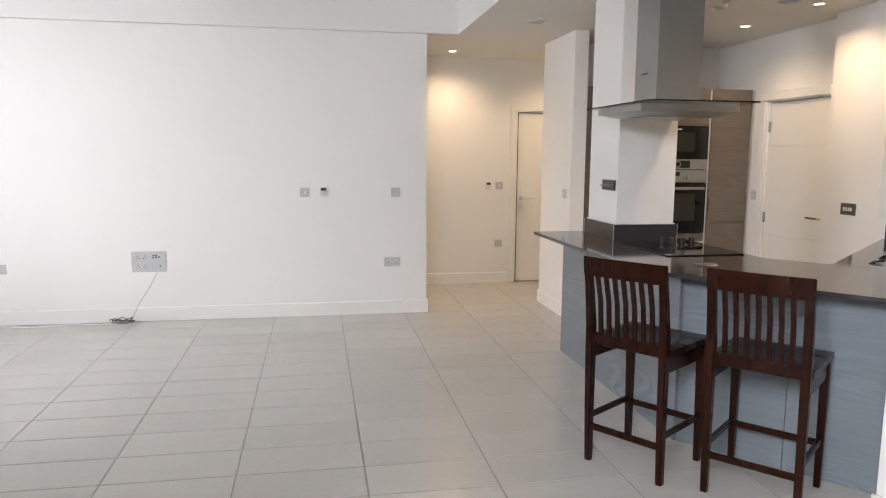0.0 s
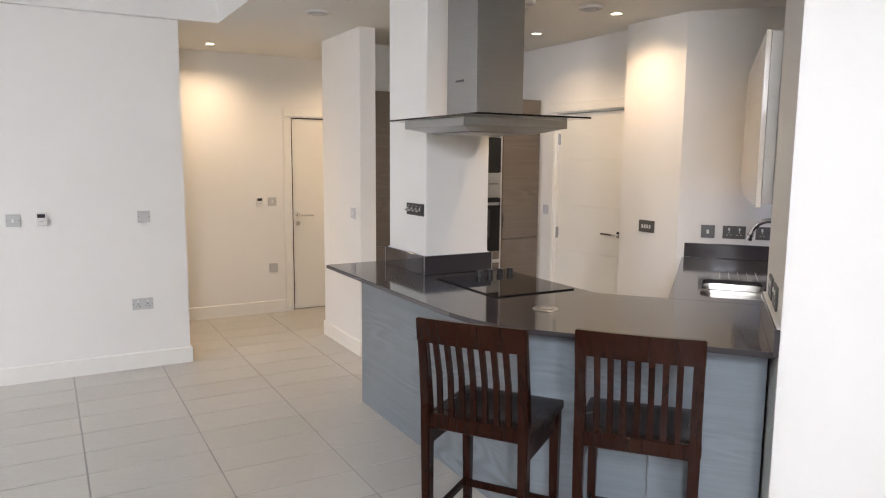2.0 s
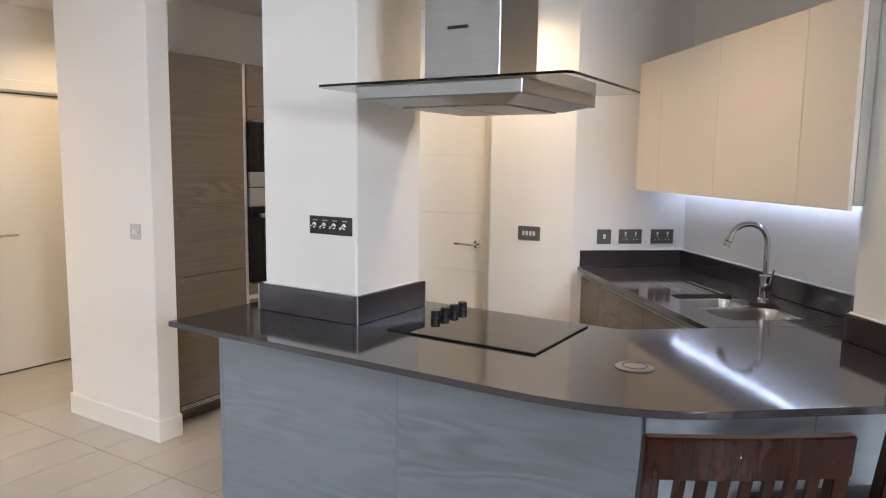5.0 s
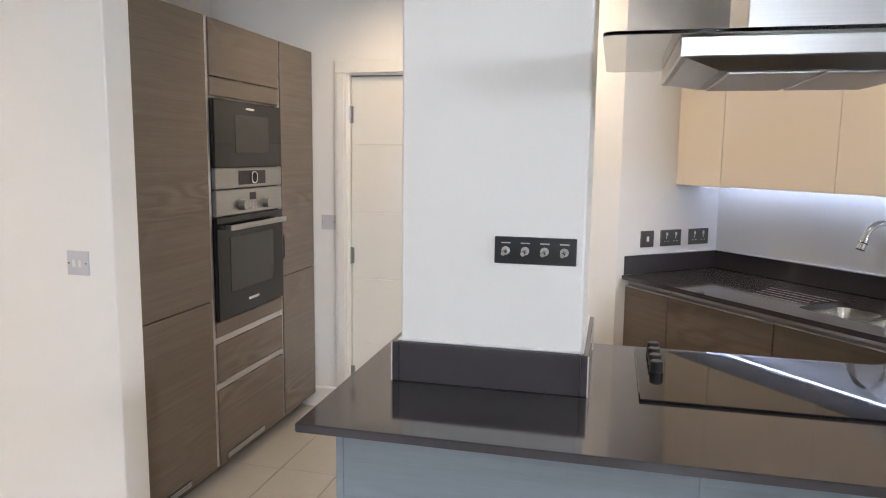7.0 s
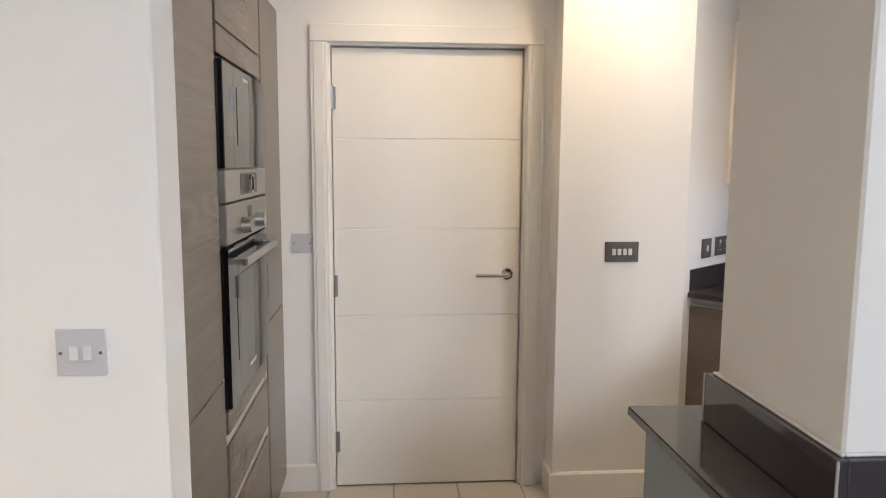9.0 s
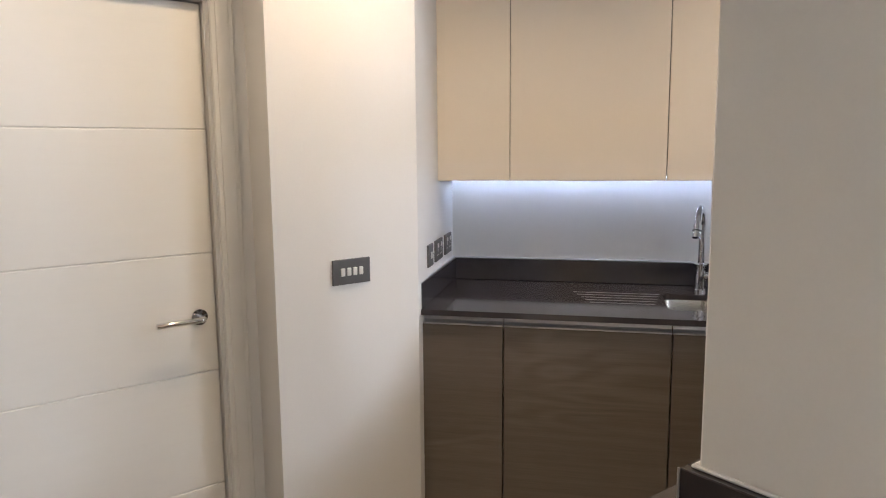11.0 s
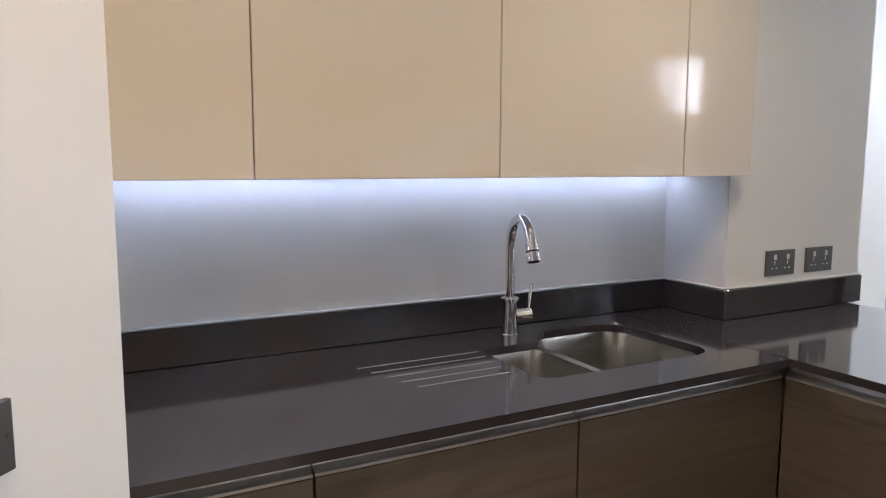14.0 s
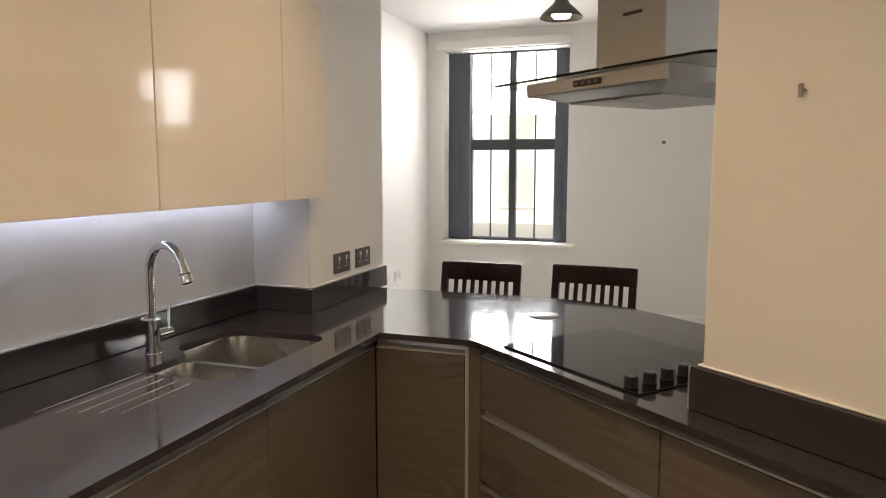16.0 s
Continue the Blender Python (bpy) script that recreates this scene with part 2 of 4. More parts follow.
def lathe(profile, m=None, bm=None, seg=32):
    own = bmesh.new()
    rings = [[own.verts.new((r * math.cos(2 * math.pi * k / seg), r * math.sin(2 * math.pi * k / seg), z)) for k in range(seg)] for r, z in profile]
    for a, b in zip(rings, rings[1:]):
        for k in range(seg):
            own.faces.new((a[k], a[(k + 1) % seg], b[(k + 1) % seg], b[k]))
    return merged(own, m, bm)


def linked(name, bm, material):
    me = bpy.data.meshes.new(name)
    bm.to_mesh(me)
    bm.free()
    me.materials.append(material)
    return new(name, me)


def smooth(ob):
    for p in ob.data.polygons:
        p.use_smooth = True
    ob.data.set_sharp_from_angle(angle=radians(35))
    return ob


def thing(name, at, label, category, group="", kind=""):
    ob = new(name)
    ob.matrix_basis = Matrix.Translation(at)
    return tagged(ob, label, category, group, kind)


def part(name, bm, material, parent, label="", round_it=False):
    ob = linked(name, bm, material)
    ob.parent = parent
    if parent.parent is None:
        ob.matrix_parent_inverse = parent.matrix_basis.inverted()
    if label:
        ob["label"] = label
    if round_it:
        smooth(ob)
    return ob


def structure(name, bm, material, label, category="wall"):
    return tagged(linked(name, bm, material), label, category, "", "structure")


def wall(name, p0, p1, thick, z0, z1, label, openings=()):
    """A wall whose face runs from p0 to p1, its body on the left of that way; openings are (a0, a1, z0, z1) along it."""
    d = Vector((p1[0] - p0[0], p1[1] - p0[1]))
    m = Matrix.Translation((*p0, 0)) @ Matrix.Rotation(math.atan2(d.y, d.x), 4, "Z")
    bm, a = bmesh.new(), 0.0
    for a0, a1, b0, b1 in sorted(openings):
        bx(a, a0, 0, thick, z0, z1, m=m, bm=bm)
        if b0 > z0:
            bx(a0, a1, 0, thick, z0, b0, m=m, bm=bm)
        if b1 < z1:
            bx(a0, a1, 0, thick, b1, z1, m=m, bm=bm)
        a = a1
    bx(a, d.length, 0, thick, z0, z1, m=m, bm=bm)
    bmesh.ops.remove_doubles(bm, verts=bm.verts[:], dist=0.0005)
    return structure(name, bm, PAINT, label)


# ---- the large structure ----
TOP = 3.05
LX, BY, HY = -4.5, 6.56, 8.0
wall("wall_window", uv(WIN_U, -0.93), uv(WIN_U, 6.6), 0.34, 0, TOP, "white painted thick outer wall with deep window openings",
     [(n0 + 0.93, n1 + 0.93, 0.72, 2.71) for n0, n1 in WINDOWS])
wall("wall_side", uv(3.26, -0.78), uv(WIN_U - 0.3, -0.78), 0.15, 0, TOP, "white painted side wall of the living area")
wall("wall_west", (LX, 4.3), (LX, BY + 0.1), 0.15, 0, TOP, "white painted wall closing the living area")
wall("wall_living", (LX - 0.1, BY), (1.03, BY), 0.15, 0, TOP, "plain white painted living room wall")
wall("wall_hall", (-0.7, HY), (4.4, HY), 0.15, 0, TOP, "white painted hallway wall lit by a warm downlight", [(3.02, 3.84, 0, 2.0)])
wall("wall_hall_west", (-0.7, BY + 0.15), (-0.7, HY), 0.15, 0, TOP, "white painted hallway end wall")
wall("wall_hall_east", (4.4, HY + 0.1), (4.4, 6.9), 0.15, 0, TOP, "white painted hallway end wall")
structure("wall_pier", bx(2.27, 2.405, 6.06, 6.9, 0, TOP, 0.004), PAINT, "white painted end wall beside the tall kitchen units")
wall("wall_units", (2.405, 6.78), (4.25, 6.78), 0.12, 0, TOP, "white painted wall behind and above the tall units")
wall("wall_door", (4.10, 6.78), (4.10, 4.9), 0.16, 0, TOP, "white painted kitchen wall with a doorway", [(0.87, 1.735, 0, 2.01)])
structure("wall_nib", prism([(3.945, 4.925), (3.945, 4.355), uv(5.832, 0.128), uv(6.0, 0.128), (4.42, 4.925)], 0, TOP), PAINT, "white painted projecting kitchen wall with a switch")
wall("wall_sink", uv(6.0, 0.128), uv(3.9, 0.128), 0.15, 0, TOP, "white painted wall behind the sink")
structure("wall_box", prism([(3.26, -0.93), (3.985, -0.93), (3.985, 0.395), (3.26, 0.395)], 0, TOP, m=KM, bev=0.004), PAINT, "white painted boxed-out pier at the end of the worktop")
structure("column", bx(1.995, 2.42, 4.45, 4.935, 0.93, TOP, 0.005), PAINT, "square white painted column standing through the worktop", "column")

OUT = [uv(WIN_U - 0.3, -0.9), uv(WIN_U - 0.3, 6.9), (LX - 0.1, BY + 0.1), (-0.8, BY + 0.1), (-0.8, HY + 0.1), (4.5, HY + 0.1), (4.5, 4.9), uv(6.0, 0.0), uv(3.9, -0.1), uv(3.9, -0.9)]
structure("ceiling", prism(OUT, CEIL_HIGH, TOP), CEILING, "smooth white painted high ceiling over the living area", "ceiling")
LOW = [(1.31, 6.505), (1.31, 3.535), uv(3.262, 0.39), uv(3.9, 0.0), uv(6.0, 0.0), (4.5, 4.9), (4.5, HY + 0.1), (-0.8, HY + 0.1), (-0.8, BY + 0.06), (LX - 0.05, BY + 0.06), (LX - 0.05, 6.505)]
structure("ceiling_lowered", prism(LOW, CEIL_LOW - 0.008, CEIL_HIGH - 0.002), CEILING, "lowered white ceiling over kitchen and hall with a square-edged drop", "ceiling")


def skirting(p0, p1):
    d = Vector((p1[0] - p0[0], p1[1] - p0[1]))
    m = Matrix.Translation((*p0, 0)) @ Matrix.Rotation(math.atan2(d.y, d.x), 4, "Z")
    prof = [(-0.016, 0.0), (0.002, 0.0), (0.002, 0.125), (-0.010, 0.125), (-0.016, 0.117)]
    own = bmesh.new()
    a = [own.verts.new((0, y, z)) for y, z in prof]
    b = [own.verts.new((d.length, y, z)) for y, z in prof]
    own.faces.new(a), own.faces.new(b)
    for k in range(len(prof)):
        own.faces.new((a[k], a[(k + 1) % 5], b[(k + 1) % 5], b[k]))
    structure("baseboard", merged(own, m), GLOSSWHITE, "white painted baseboard along the wall", "baseboard")


for p0, p1 in [((LX, BY), (1.044, BY)), ((1.03, BY + 0.15), (1.03, BY - 0.014)), ((-0.7, HY), (2.24, HY)), ((3.22, HY), (4.4, HY)),
               ((2.27, 6.9), (2.27, 6.046)), ((2.256, 6.06), (2.405, 6.06)), ((4.10, 6.2), (4.10, 5.985)), ((3.945, 4.937), (3.945, 4.36)),
               ((4.1, 4.925), (3.933, 4.925)), (uv(3.26, -0.78), uv(WIN_U, -0.78)), (uv(WIN_U, -0.78), uv(WIN_U, 6.4)), (uv(3.26, 0.41), uv(3.26, -0.78)), ((LX, 4.6), (LX, BY))]:
    if p0 == (1.03, BY + 0.15):
        p0, p1 = (1.03, BY - 0.014), (1.03, BY + 0.15)
    if p0 == (4.1, 4.925):
        p0, p1 = (4.078, 4.925), (3.931, 4.925)
    skirting(p0, p1)

# ---- doors ----


def lever(bm_m, parent, side=1):
    """Lever handle in the plane y=0, standing out to -y, pointing along -x*side."""
    h = part("handle", lathe([(0.0, 0.0), (0.026, 0.0), (0.026, 0.007), (0.0, 0.009)], m=bm_m @ pose(0, 0, 0, 90)), CHROME, parent, "brushed chrome lever handle", True)
    part("lever", tube([(0, -0.005, 0), (0, -0.045, 0), (-0.006 * side, -0.052, 0), (-0.02 * side, -0.055, 0), (-0.15 * side, -0.055, 0)], 0.0095, m=bm_m), CHROME, h, "", True)


def door(name, m, width, height, label, rail_z, hinge_left=True, lock=False):
    """Door leaf in local x 0..width, face at y=0 looking to -y, with its frame."""
    d = tagged(new(name), label, "door", "", "structure")
    d.matrix_basis = m
    loc = m

    def p(pname, bm, ma, lab="", r=False, par=None):
        bm.transform(loc)
        return part(pname, bm, ma, par or d, lab, r)
    edges = [0.006, *rail_z, height - 0.004]
    for z0, z1 in zip(edges, edges[1:]):
        p("panel", bx(0.003, width - 0.003, 0.022, 0.062, z0 + 0.0012, z1 - 0.0012, 0.0025), DOORWHITE)
    p("core", bx(0.006, width - 0.006, 0.026, 0.058, 0.007, height - 0.006), DOORWHITE)
    for x0, x1 in ((-0.03, -0.001), (width + 0.001, width + 0.03)):
        p("jamb", bx(x0, x1, 0.004, 0.13, 0, height + 0.002), GLOSSWHITE)
    p("head_jamb", bx(-0.03, width + 0.03, 0.004, 0.13, height + 0.002, height + 0.03), GLOSSWHITE)
    p("stop", bx(-0.001, width + 0.001, 0.064, 0.08, 0, height), GLOSSWHITE)
    for x0, x1 in ((-0.088, -0.012), (width + 0.012, width + 0.088)):
        p("architrave", bx(x0, x1, -0.018, 0.0, 0, height + 0.012, 0.004), GLOSSWHITE)
        p("architrave", bx(x0 + 0.016, x1 - 0.016, -0.022, -0.017, 0, height + 0.012, 0.002), GLOSSWHITE)
    p("head_architrave", bx(-0.088, width + 0.088, -0.018, 0.0, height + 0.013, height + 0.088, 0.004), GLOSSWHITE)
    hx = -0.001 if hinge_left else width + 0.001
    for z in (0.22, 0.95, 1.78):
        p("hinge", rod((hx, 0.012, z - 0.05), (hx, 0.012, z + 0.05), 0.007), STEEL, "steel butt hinge", True)
        if not lock:
            p("hinge_plate", bx(hx - 0.020, hx + 0.020, 0.014, 0.0222, z - 0.048, z + 0.048, 0.001), STEEL)
    if lock:
        # black strips stand for the shade in the gap at side and head
        p("seal", bx(0.0, 0.010, 0.012, 0.021, 0.002, height - 0.001), BLACK, "black strip standing for the shade in the door gap")
        p("seal", bx(0.0105, width - 0.001, 0.012, 0.021, height - 0.009, height - 0.001), BLACK, "black strip standing for the shade in the door gap")
    side = 1 if hinge_left else -1
    lx = width - 0.06 if hinge_left else 0.06
    lever(loc @ Matrix.Translation((lx, 0.022, 1.0)), d, side)
    if lock:
        p("lock_rose", lathe([(0.0, 0.0), (0.024, 0.0), (0.024, 0.006), (0.0, 0.008)], m=Matrix.Translation((lx, 0.022, 0.915)) @ pose(0, 0, 0, 90)), CHROME, "chrome lock rose", True)
    return d


G5 = (0.413, 0.811, 1.208, 1.606)
door("door_kitchen", Matrix.Translation((4.10, 5.90, 0)) @ Matrix.Rotation(-math.pi / 2, 4, "Z"), 0.845, 2.0, "closed white panelled door with five grooved panels and chrome lever", G5)
door("door_hall", Matrix.Translation((2.33, HY, 0)), 0.80, 2.0, "closed white hallway door with a chrome lever", (), False, True)
structure("door_backing", bx(4.27, 4.30, 4.9, 6.1, 0, 2.2), PAINT, "plain wall behind the closed door")
structure("door_backing", bx(2.2, 3.3, HY + 0.17, HY + 0.2, 0, 2.2), PAINT, "plain wall behind the closed door")

# ---- windows ----


def window(name, n0, n1):
    w = tagged(new(name), "tall dark-framed leaded window between slate shutters, overexposed daylight outside", "window", "", "structure")
    U0 = WIN_U - 0.16

    def p(pname, u0, u1, a, b, z0, z1, ma, bev=0.004, lab="", par=None):
        return part(pname, bx(u0, u1, a, b, z0, z1, bev, m=KM), ma, par or w, lab)
    p("sill", WIN_U - 0.33, WIN_U + 0.05, n0 - 0.10, n1 + 0.09, 0.722, 0.765, GLOSSWHITE, 0.008, "white painted window board")
    p("lintel", WIN_U - 0.02, WIN_U + 0.05, n0 - 0.07, n1 + 0.02, 2.722, 2.815, GLOSSWHITE, 0.006, "white boxed head over the window")
    s0, s1, zb, zt = n0 + 0.255, n1 - 0.165, 0.80, 2.69
    mid, tz = (s0 + s1) / 2, 1.765
    fr = p("window_frame", U0 - 0.06, U0, n0 + 0.003, n1 - 0.003, zt, 2.708, FRAMEDARK)
    p("window_frame", U0 - 0.06, U0, n0 + 0.003, n1 - 0.003, 0.767, zb, FRAMEDARK)
    p("stile", U0 - 0.06, U0, s0 - 0.05, s0, zb, zt, FRAMEDARK)
    p("stile", U0 - 0.06, U0, s1, s1 + 0.05, zb, zt, FRAMEDARK)
    p("mullion", U0 - 0.06, U0 + 0.004, mid - 0.036, mid + 0.036, zb, zt, FRAMEDARK)
    p("transom", U0 - 0.06, U0 + 0.002, s0, s1, tz - 0.055, tz + 0.055, FRAMEDARK)
    for a, b in ((n0 + 0.004, s0 - 0.01), (s1 + 0.01, n1 - 0.004)):
        p("shutter", U0 + 0.004, U0 + 0.035, a, b, 0.772, 2.70, SHUTTER, 0.006, "folded slate-grey shutter leaf")
        p("shutter_stile", U0 + 0.034, U0 + 0.041, (a + b) / 2 - 0.012, (a + b) / 2 + 0.012, 0.78, 2.69, SHUTTER, 0.002)
    for a, b in ((s0, mid - 0.036), (mid + 0.036, s1)):
        for z0, z1 in ((zb, tz - 0.055), (tz + 0.055, zt)):
            pane = p("pane", U0 - 0.034, U0 - 0.029, a, b, z0, z1, GLASS, 0)
            pane.visible_shadow = False
            c = (a + b) / 2
            p("lead_bar", U0 - 0.026, U0 - 0.014, c - 0.008, c + 0.008, z0, z1, FRAMEDARK, 0.002)


for k, (n0, n1) in enumerate(WINDOWS):
    window("window_%d" % (k + 1), n0, n1)

# ---- the street outside the windows ----
STUCCO = mat("pale_stucco", (0.88, 0.86, 0.82), 0.8, grain=(3, 3, 3), grain_amt=0.06, stain=0.06)
SLATE = mat("roof_slate", (0.20, 0.20, 0.22), 0.7, grain=(2, 2, 9), grain_amt=0.2)
PAVING = mat("pale_paving", (0.38, 0.37, 0.35), 0.9, grain=(30, 30, 30), grain_amt=0.2)
structure("ground", prism([(-300, -300), (300, -300), (300, 300), (-300, 300)], -0.5, -0.3), PAVING, "pale sunlit street ground outside the windows", "ground")
terrace = thing("terrace_house", uv(-17, 3) + (-0.3,), "pale stucco terrace across the street in bright sun", "house")
part("wall", bx(-22, -16, -14, 22, -0.3, 4.1, m=KM), STUCCO, terrace)
roof = prism([(-16.0 + 0.3, 4.1), (-22.3, 4.1), (-19, 5.6)], -14.3, 22.3, m=KM @ Matrix(((1, 0, 0, 0), (0, 0, 1, 0), (0, 1, 0, 0), (0, 0, 0, 1))))
part("roof", roof, SLATE, terrace)
for k in range(9):
    for z0 in (0.3, 2.3):
        part("window", bx(-16.01, -15.97, -12 + 4 * k, -11 + 4 * k, z0, z0 + 1.3, 0.01, m=KM), GREYPLASTIC, terrace)
        part("sill", bx(-16.0, -15.9, -12.1 + 4 * k, -10.9 + 4 * k, z0 - 0.09, z0 - 0.005, 0.01, m=KM), STUCCO, terrace)

# ---- kitchen peninsula and sink run ----
WT0, WT1 = 0.913, 0.935


def arc(c, r, a0, a1, k=6):
    return [(c[0] + r * math.cos(radians(a0 + (a1 - a0) * i / k)), c[1] + r * math.sin(radians(a0 + (a1 - a0) * i / k))) for i in range(k + 1)]


def rrect(x0, x1, y0, y1, r, k=5):
    return arc((x1 - r, y0 + r), r, -90, 0, k) + arc((x1 - r, y1 - r), r, 0, 90, k) + arc((x0 + r, y1 - r), r, 90, 180, k) + arc((x0 + r, y0 + r), r, 180, 270, k)


def bend(p, a, b, k=8):
    """A soft corner at p between a and b."""
    p, a, b = Vector(p), Vector(a), Vector(b)
    return [tuple((1 - t) ** 2 * a + 2 * t * (1 - t) * p + t * t * b) for t in (i / k for i in range(k + 1))]


outer_bend = bend((1.62, 3.27), (1.62, 3.62), uv(3.335, 1.22))
PEN = [(1.62, 5.075), *outer_bend, uv(3.335, 0.398), uv(3.982, 0.398), uv(3.982, 0.131), uv(4.2185, 0.131), uv(4.2185, 1.127), (2.515, 3.60), (2.545, 5.09)]
peninsula = thing("worktop_peninsula", (2.1, 4.2, WT0), "polished dark grey quartz peninsula worktop with angled end", "worktop")
part("slab", prism(PEN, WT0, WT1, bev=0.0025), STONE, peninsula)
SINK = [*arc((4.855, 0.615), 0.045, 0, 90, 5), *arc((4.40, 0.60), 0.07, 90, 180, 5), *arc((4.42, 0.345), 0.08, 180, 270, 5), *arc((4.60, 0.325), 0.06, 270, 330, 4),
        (4.70, 0.355), *arc((4.855, 0.40), 0.045, 270, 360, 5)]
run = thing("worktop_sink_run", uv(5.0, 0.5) + (WT0,), "polished dark grey quartz worktop with an undermounted sink cutout", "worktop")
part("slab", prism([(4.2205, 0.131), (5.829, 0.131), (5.829, 0.812), (4.2205, 0.812)], WT0, WT1, m=KM, holes=[SINK]), STONE, run)
for n in (0.37, 0.42, 0.47, 0.52, 0.57):
    part("drain_groove", bx(4.91 + (n - 0.37) * 0.15, 5.26 - (n - 0.37) * 0.35, n - 0.0013, n + 0.0013, WT1 - 0.002, WT1 + 0.0006, m=KM), GREYPLASTIC, run)


def upstand(parent, u0, u1, n0, n1, m=KM, z1=1.035):
    part("upstand", bx(u0, u1, n0, n1, WT1 + 0.001, z1, 0.002, m=m), STONE, parent)


def bead(parent, u0, u1, n0, n1, z, m=KM):
    part("sealant", bx(u0, u1, n0, n1, z, z + 0.006, 0.002, m=m), SEALANT, parent)


upstand(run, 4.005, 5.83, 0.13, 0.15)
bead(run, 3.99, 5.83, 0.129, 0.1435, 1.0355)
upstand(run, 5.812, 5.831, 0.151, 0.80)
bead(run, 5.817, 5.831, 0.14, 0.80, 1.0355)
upstand(run, 3.986, 4.004, 0.13, 0.414)
bead(run, 3.986, 3.998, 0.13, 0.396, 1.0355)
upstand(peninsula, 3.262, 3.985, 0.396, 0.4145)
bead(peninsula, 3.262, 3.99, 0.396, 0.408, 1.0355)
for x0, x1, y0, y1 in ((1.975, 2.44, 4.43, 4.449), (1.975, 2.44, 4.936, 4.955), (1.975, 1.994, 4.4495, 4.9355), (2.421, 2.44, 4.4495, 4.9355)):
    upstand(peninsula, x0, x1, y0, y1, ID, 1.045)
for x0, x1, y0, y1 in ((1.987, 2.428, 4.442, 4.4495), (1.987, 2.428, 4.9355, 4.943), (1.987, 1.9945, 4.450, 4.935), (2.4205, 2.428, 4.450, 4.935)):
    bead(peninsula, x0, x1, y0, y1, 1.0455, ID)
for x0, y0 in ((1.973, 4.428), (2.4385, 4.428), (1.973, 4.9535), (2.4385, 4.9535)):
    part("corner_joint", bx(x0, x0 + 0.0035, y0, y0 + 0.0035, WT1 + 0.0015, 1.0445, m=ID), ALU, peninsula, "pale joint at the upstand corner")
part("cable_outlet", lathe([(0.0, 0.0), (0.058, 0.0), (0.06, 0.002), (0.055, 0.005), (0.0, 0.0055)], m=Matrix.Translation((2.045, 3.39, WT1))), STEEL, peninsula, "round brushed steel pop-up socket lid", True)
part("lid_ring", lathe([(0.036, 0.0055), (0.036, 0.0068), (0.039, 0.0068), (0.039, 0.0055)], m=Matrix.Translation((2.045, 3.39, WT1))), BLACK, peninsula)

# panels facing the living room
back = thing("peninsula_panel", (1.87, 4.2, 0), "blue-grey wood-grain panelling cladding the breakfast bar", "panelling")
part("end_panel", bx(1.858, 2.47, 5.052, 5.072, 0.0, WT0 - 0.002, 0.001), PANEL, back)
for y0, y1 in ((4.16, 5.051), (3.31, 4.1594)):
    part("panel", bx(1.858, 1.878, y0, y1, 0.0, WT0 - 0.002, 0.001), PANEL, back)
for n0, n1 in ((0.405, 0.828), (0.831, 1.355)):
    part("panel", bx(3.545, 3.565, n0, n1, 0.0, WT0 - 0.002, 0.001, m=KM), PANEL, back)


def unit(name, label, at, group=""):
    return thing(name, at, label, "cabinet", group)


def rail(a0, a1, z0, z1, m):
    """Curved grip profile: a lip at the front below, hollowed back towards the top."""
    prof = [(-0.003, z0), (-0.003, z0 + 0.006), (-0.010, z0 + 0.009), (-0.019, z0 + 0.016), (-0.0235, z1 - 0.003), (-0.0235, z1), (-0.0245, z1), (-0.0245, z0)]
    own = bmesh.new()
    ends = [[own.verts.new((a, y, z)) for y, z in prof] for a in (a0, a1)]
    for e in ends:
        own.faces.new(e)
    for k in range(len(prof)):
        own.faces.new((ends[0][k], ends[0][(k + 1) % len(prof)], ends[1][(k + 1) % len(prof)], ends[1][k]))
    return merged(own, m)


def base_unit(m, a0, a1, depth, fronts, label, group="", body_top=WT0 - 0.004):
    """A base cabinet whose front lies in local y=0 facing +y, from a0 to a1 along x. fronts: rows (z0, z1) of door or drawer fronts."""
    c = m @ Vector(((a0 + a1) / 2, -depth / 2, 0))
    b = unit("base_cabinet", label, tuple(c), group)
    part("body", bx(a0 + 0.001, a1 - 0.001, -depth, -0.025, 0.10, body_top, m=m), CARCASS, b)
    for k, (z0, z1) in enumerate(fronts):
        part("door" if len(fronts) == 1 else "drawer", bx(a0 + 0.0015, a1 - 0.0015, -0.02, 0, z0, z1, 0.0015, m=m), WOOD, b)
        part("handle_rail", rail(a0 + 0.001, a1 - 0.001, z1 + 0.001, z1 + (0.0365 if z1 > 0.8 else 0.032), m), ALU, b, "recessed aluminium grip rail")
    part("plinth", bx(a0 + 0.001, a1 - 0.001, -0.075, -0.06, 0.0, 0.099, m=m), WOOD, b)
    return b


SM = KM @ Matrix.Translation((0, 0.785, 0))
for a0, a1 in ((4.2, 4.893), (4.895, 5.503), (5.505, 5.826)):
    base_unit(SM, a0, a1, 0.62, [(0.105, 0.872)], "grey-brown wood-grain base cabinet under the sink worktop", "sink run cabinets", 0.70 if a0 < 5 else WT0 - 0.004)
cm = KM @ Matrix.Translation((4.198, 0, 0)) @ Matrix.Rotation(-math.pi / 2, 4, "Z")
base_unit(cm, -1.128, -0.7855, 0.55, [(0.105, 0.872)], "narrow angled wood-grain corner cabinet")
filler = unit("corner_filler", "wood-grain filler post closing the cabinet corner", (2.45, 3.55, 0))
part("post", prism([uv(4.194, 1.1295), (2.487, 3.5835), (2.40, 3.5835), uv(4.10, 1.1295)], 0.10, WT0 - 0.004), WOOD, filler)
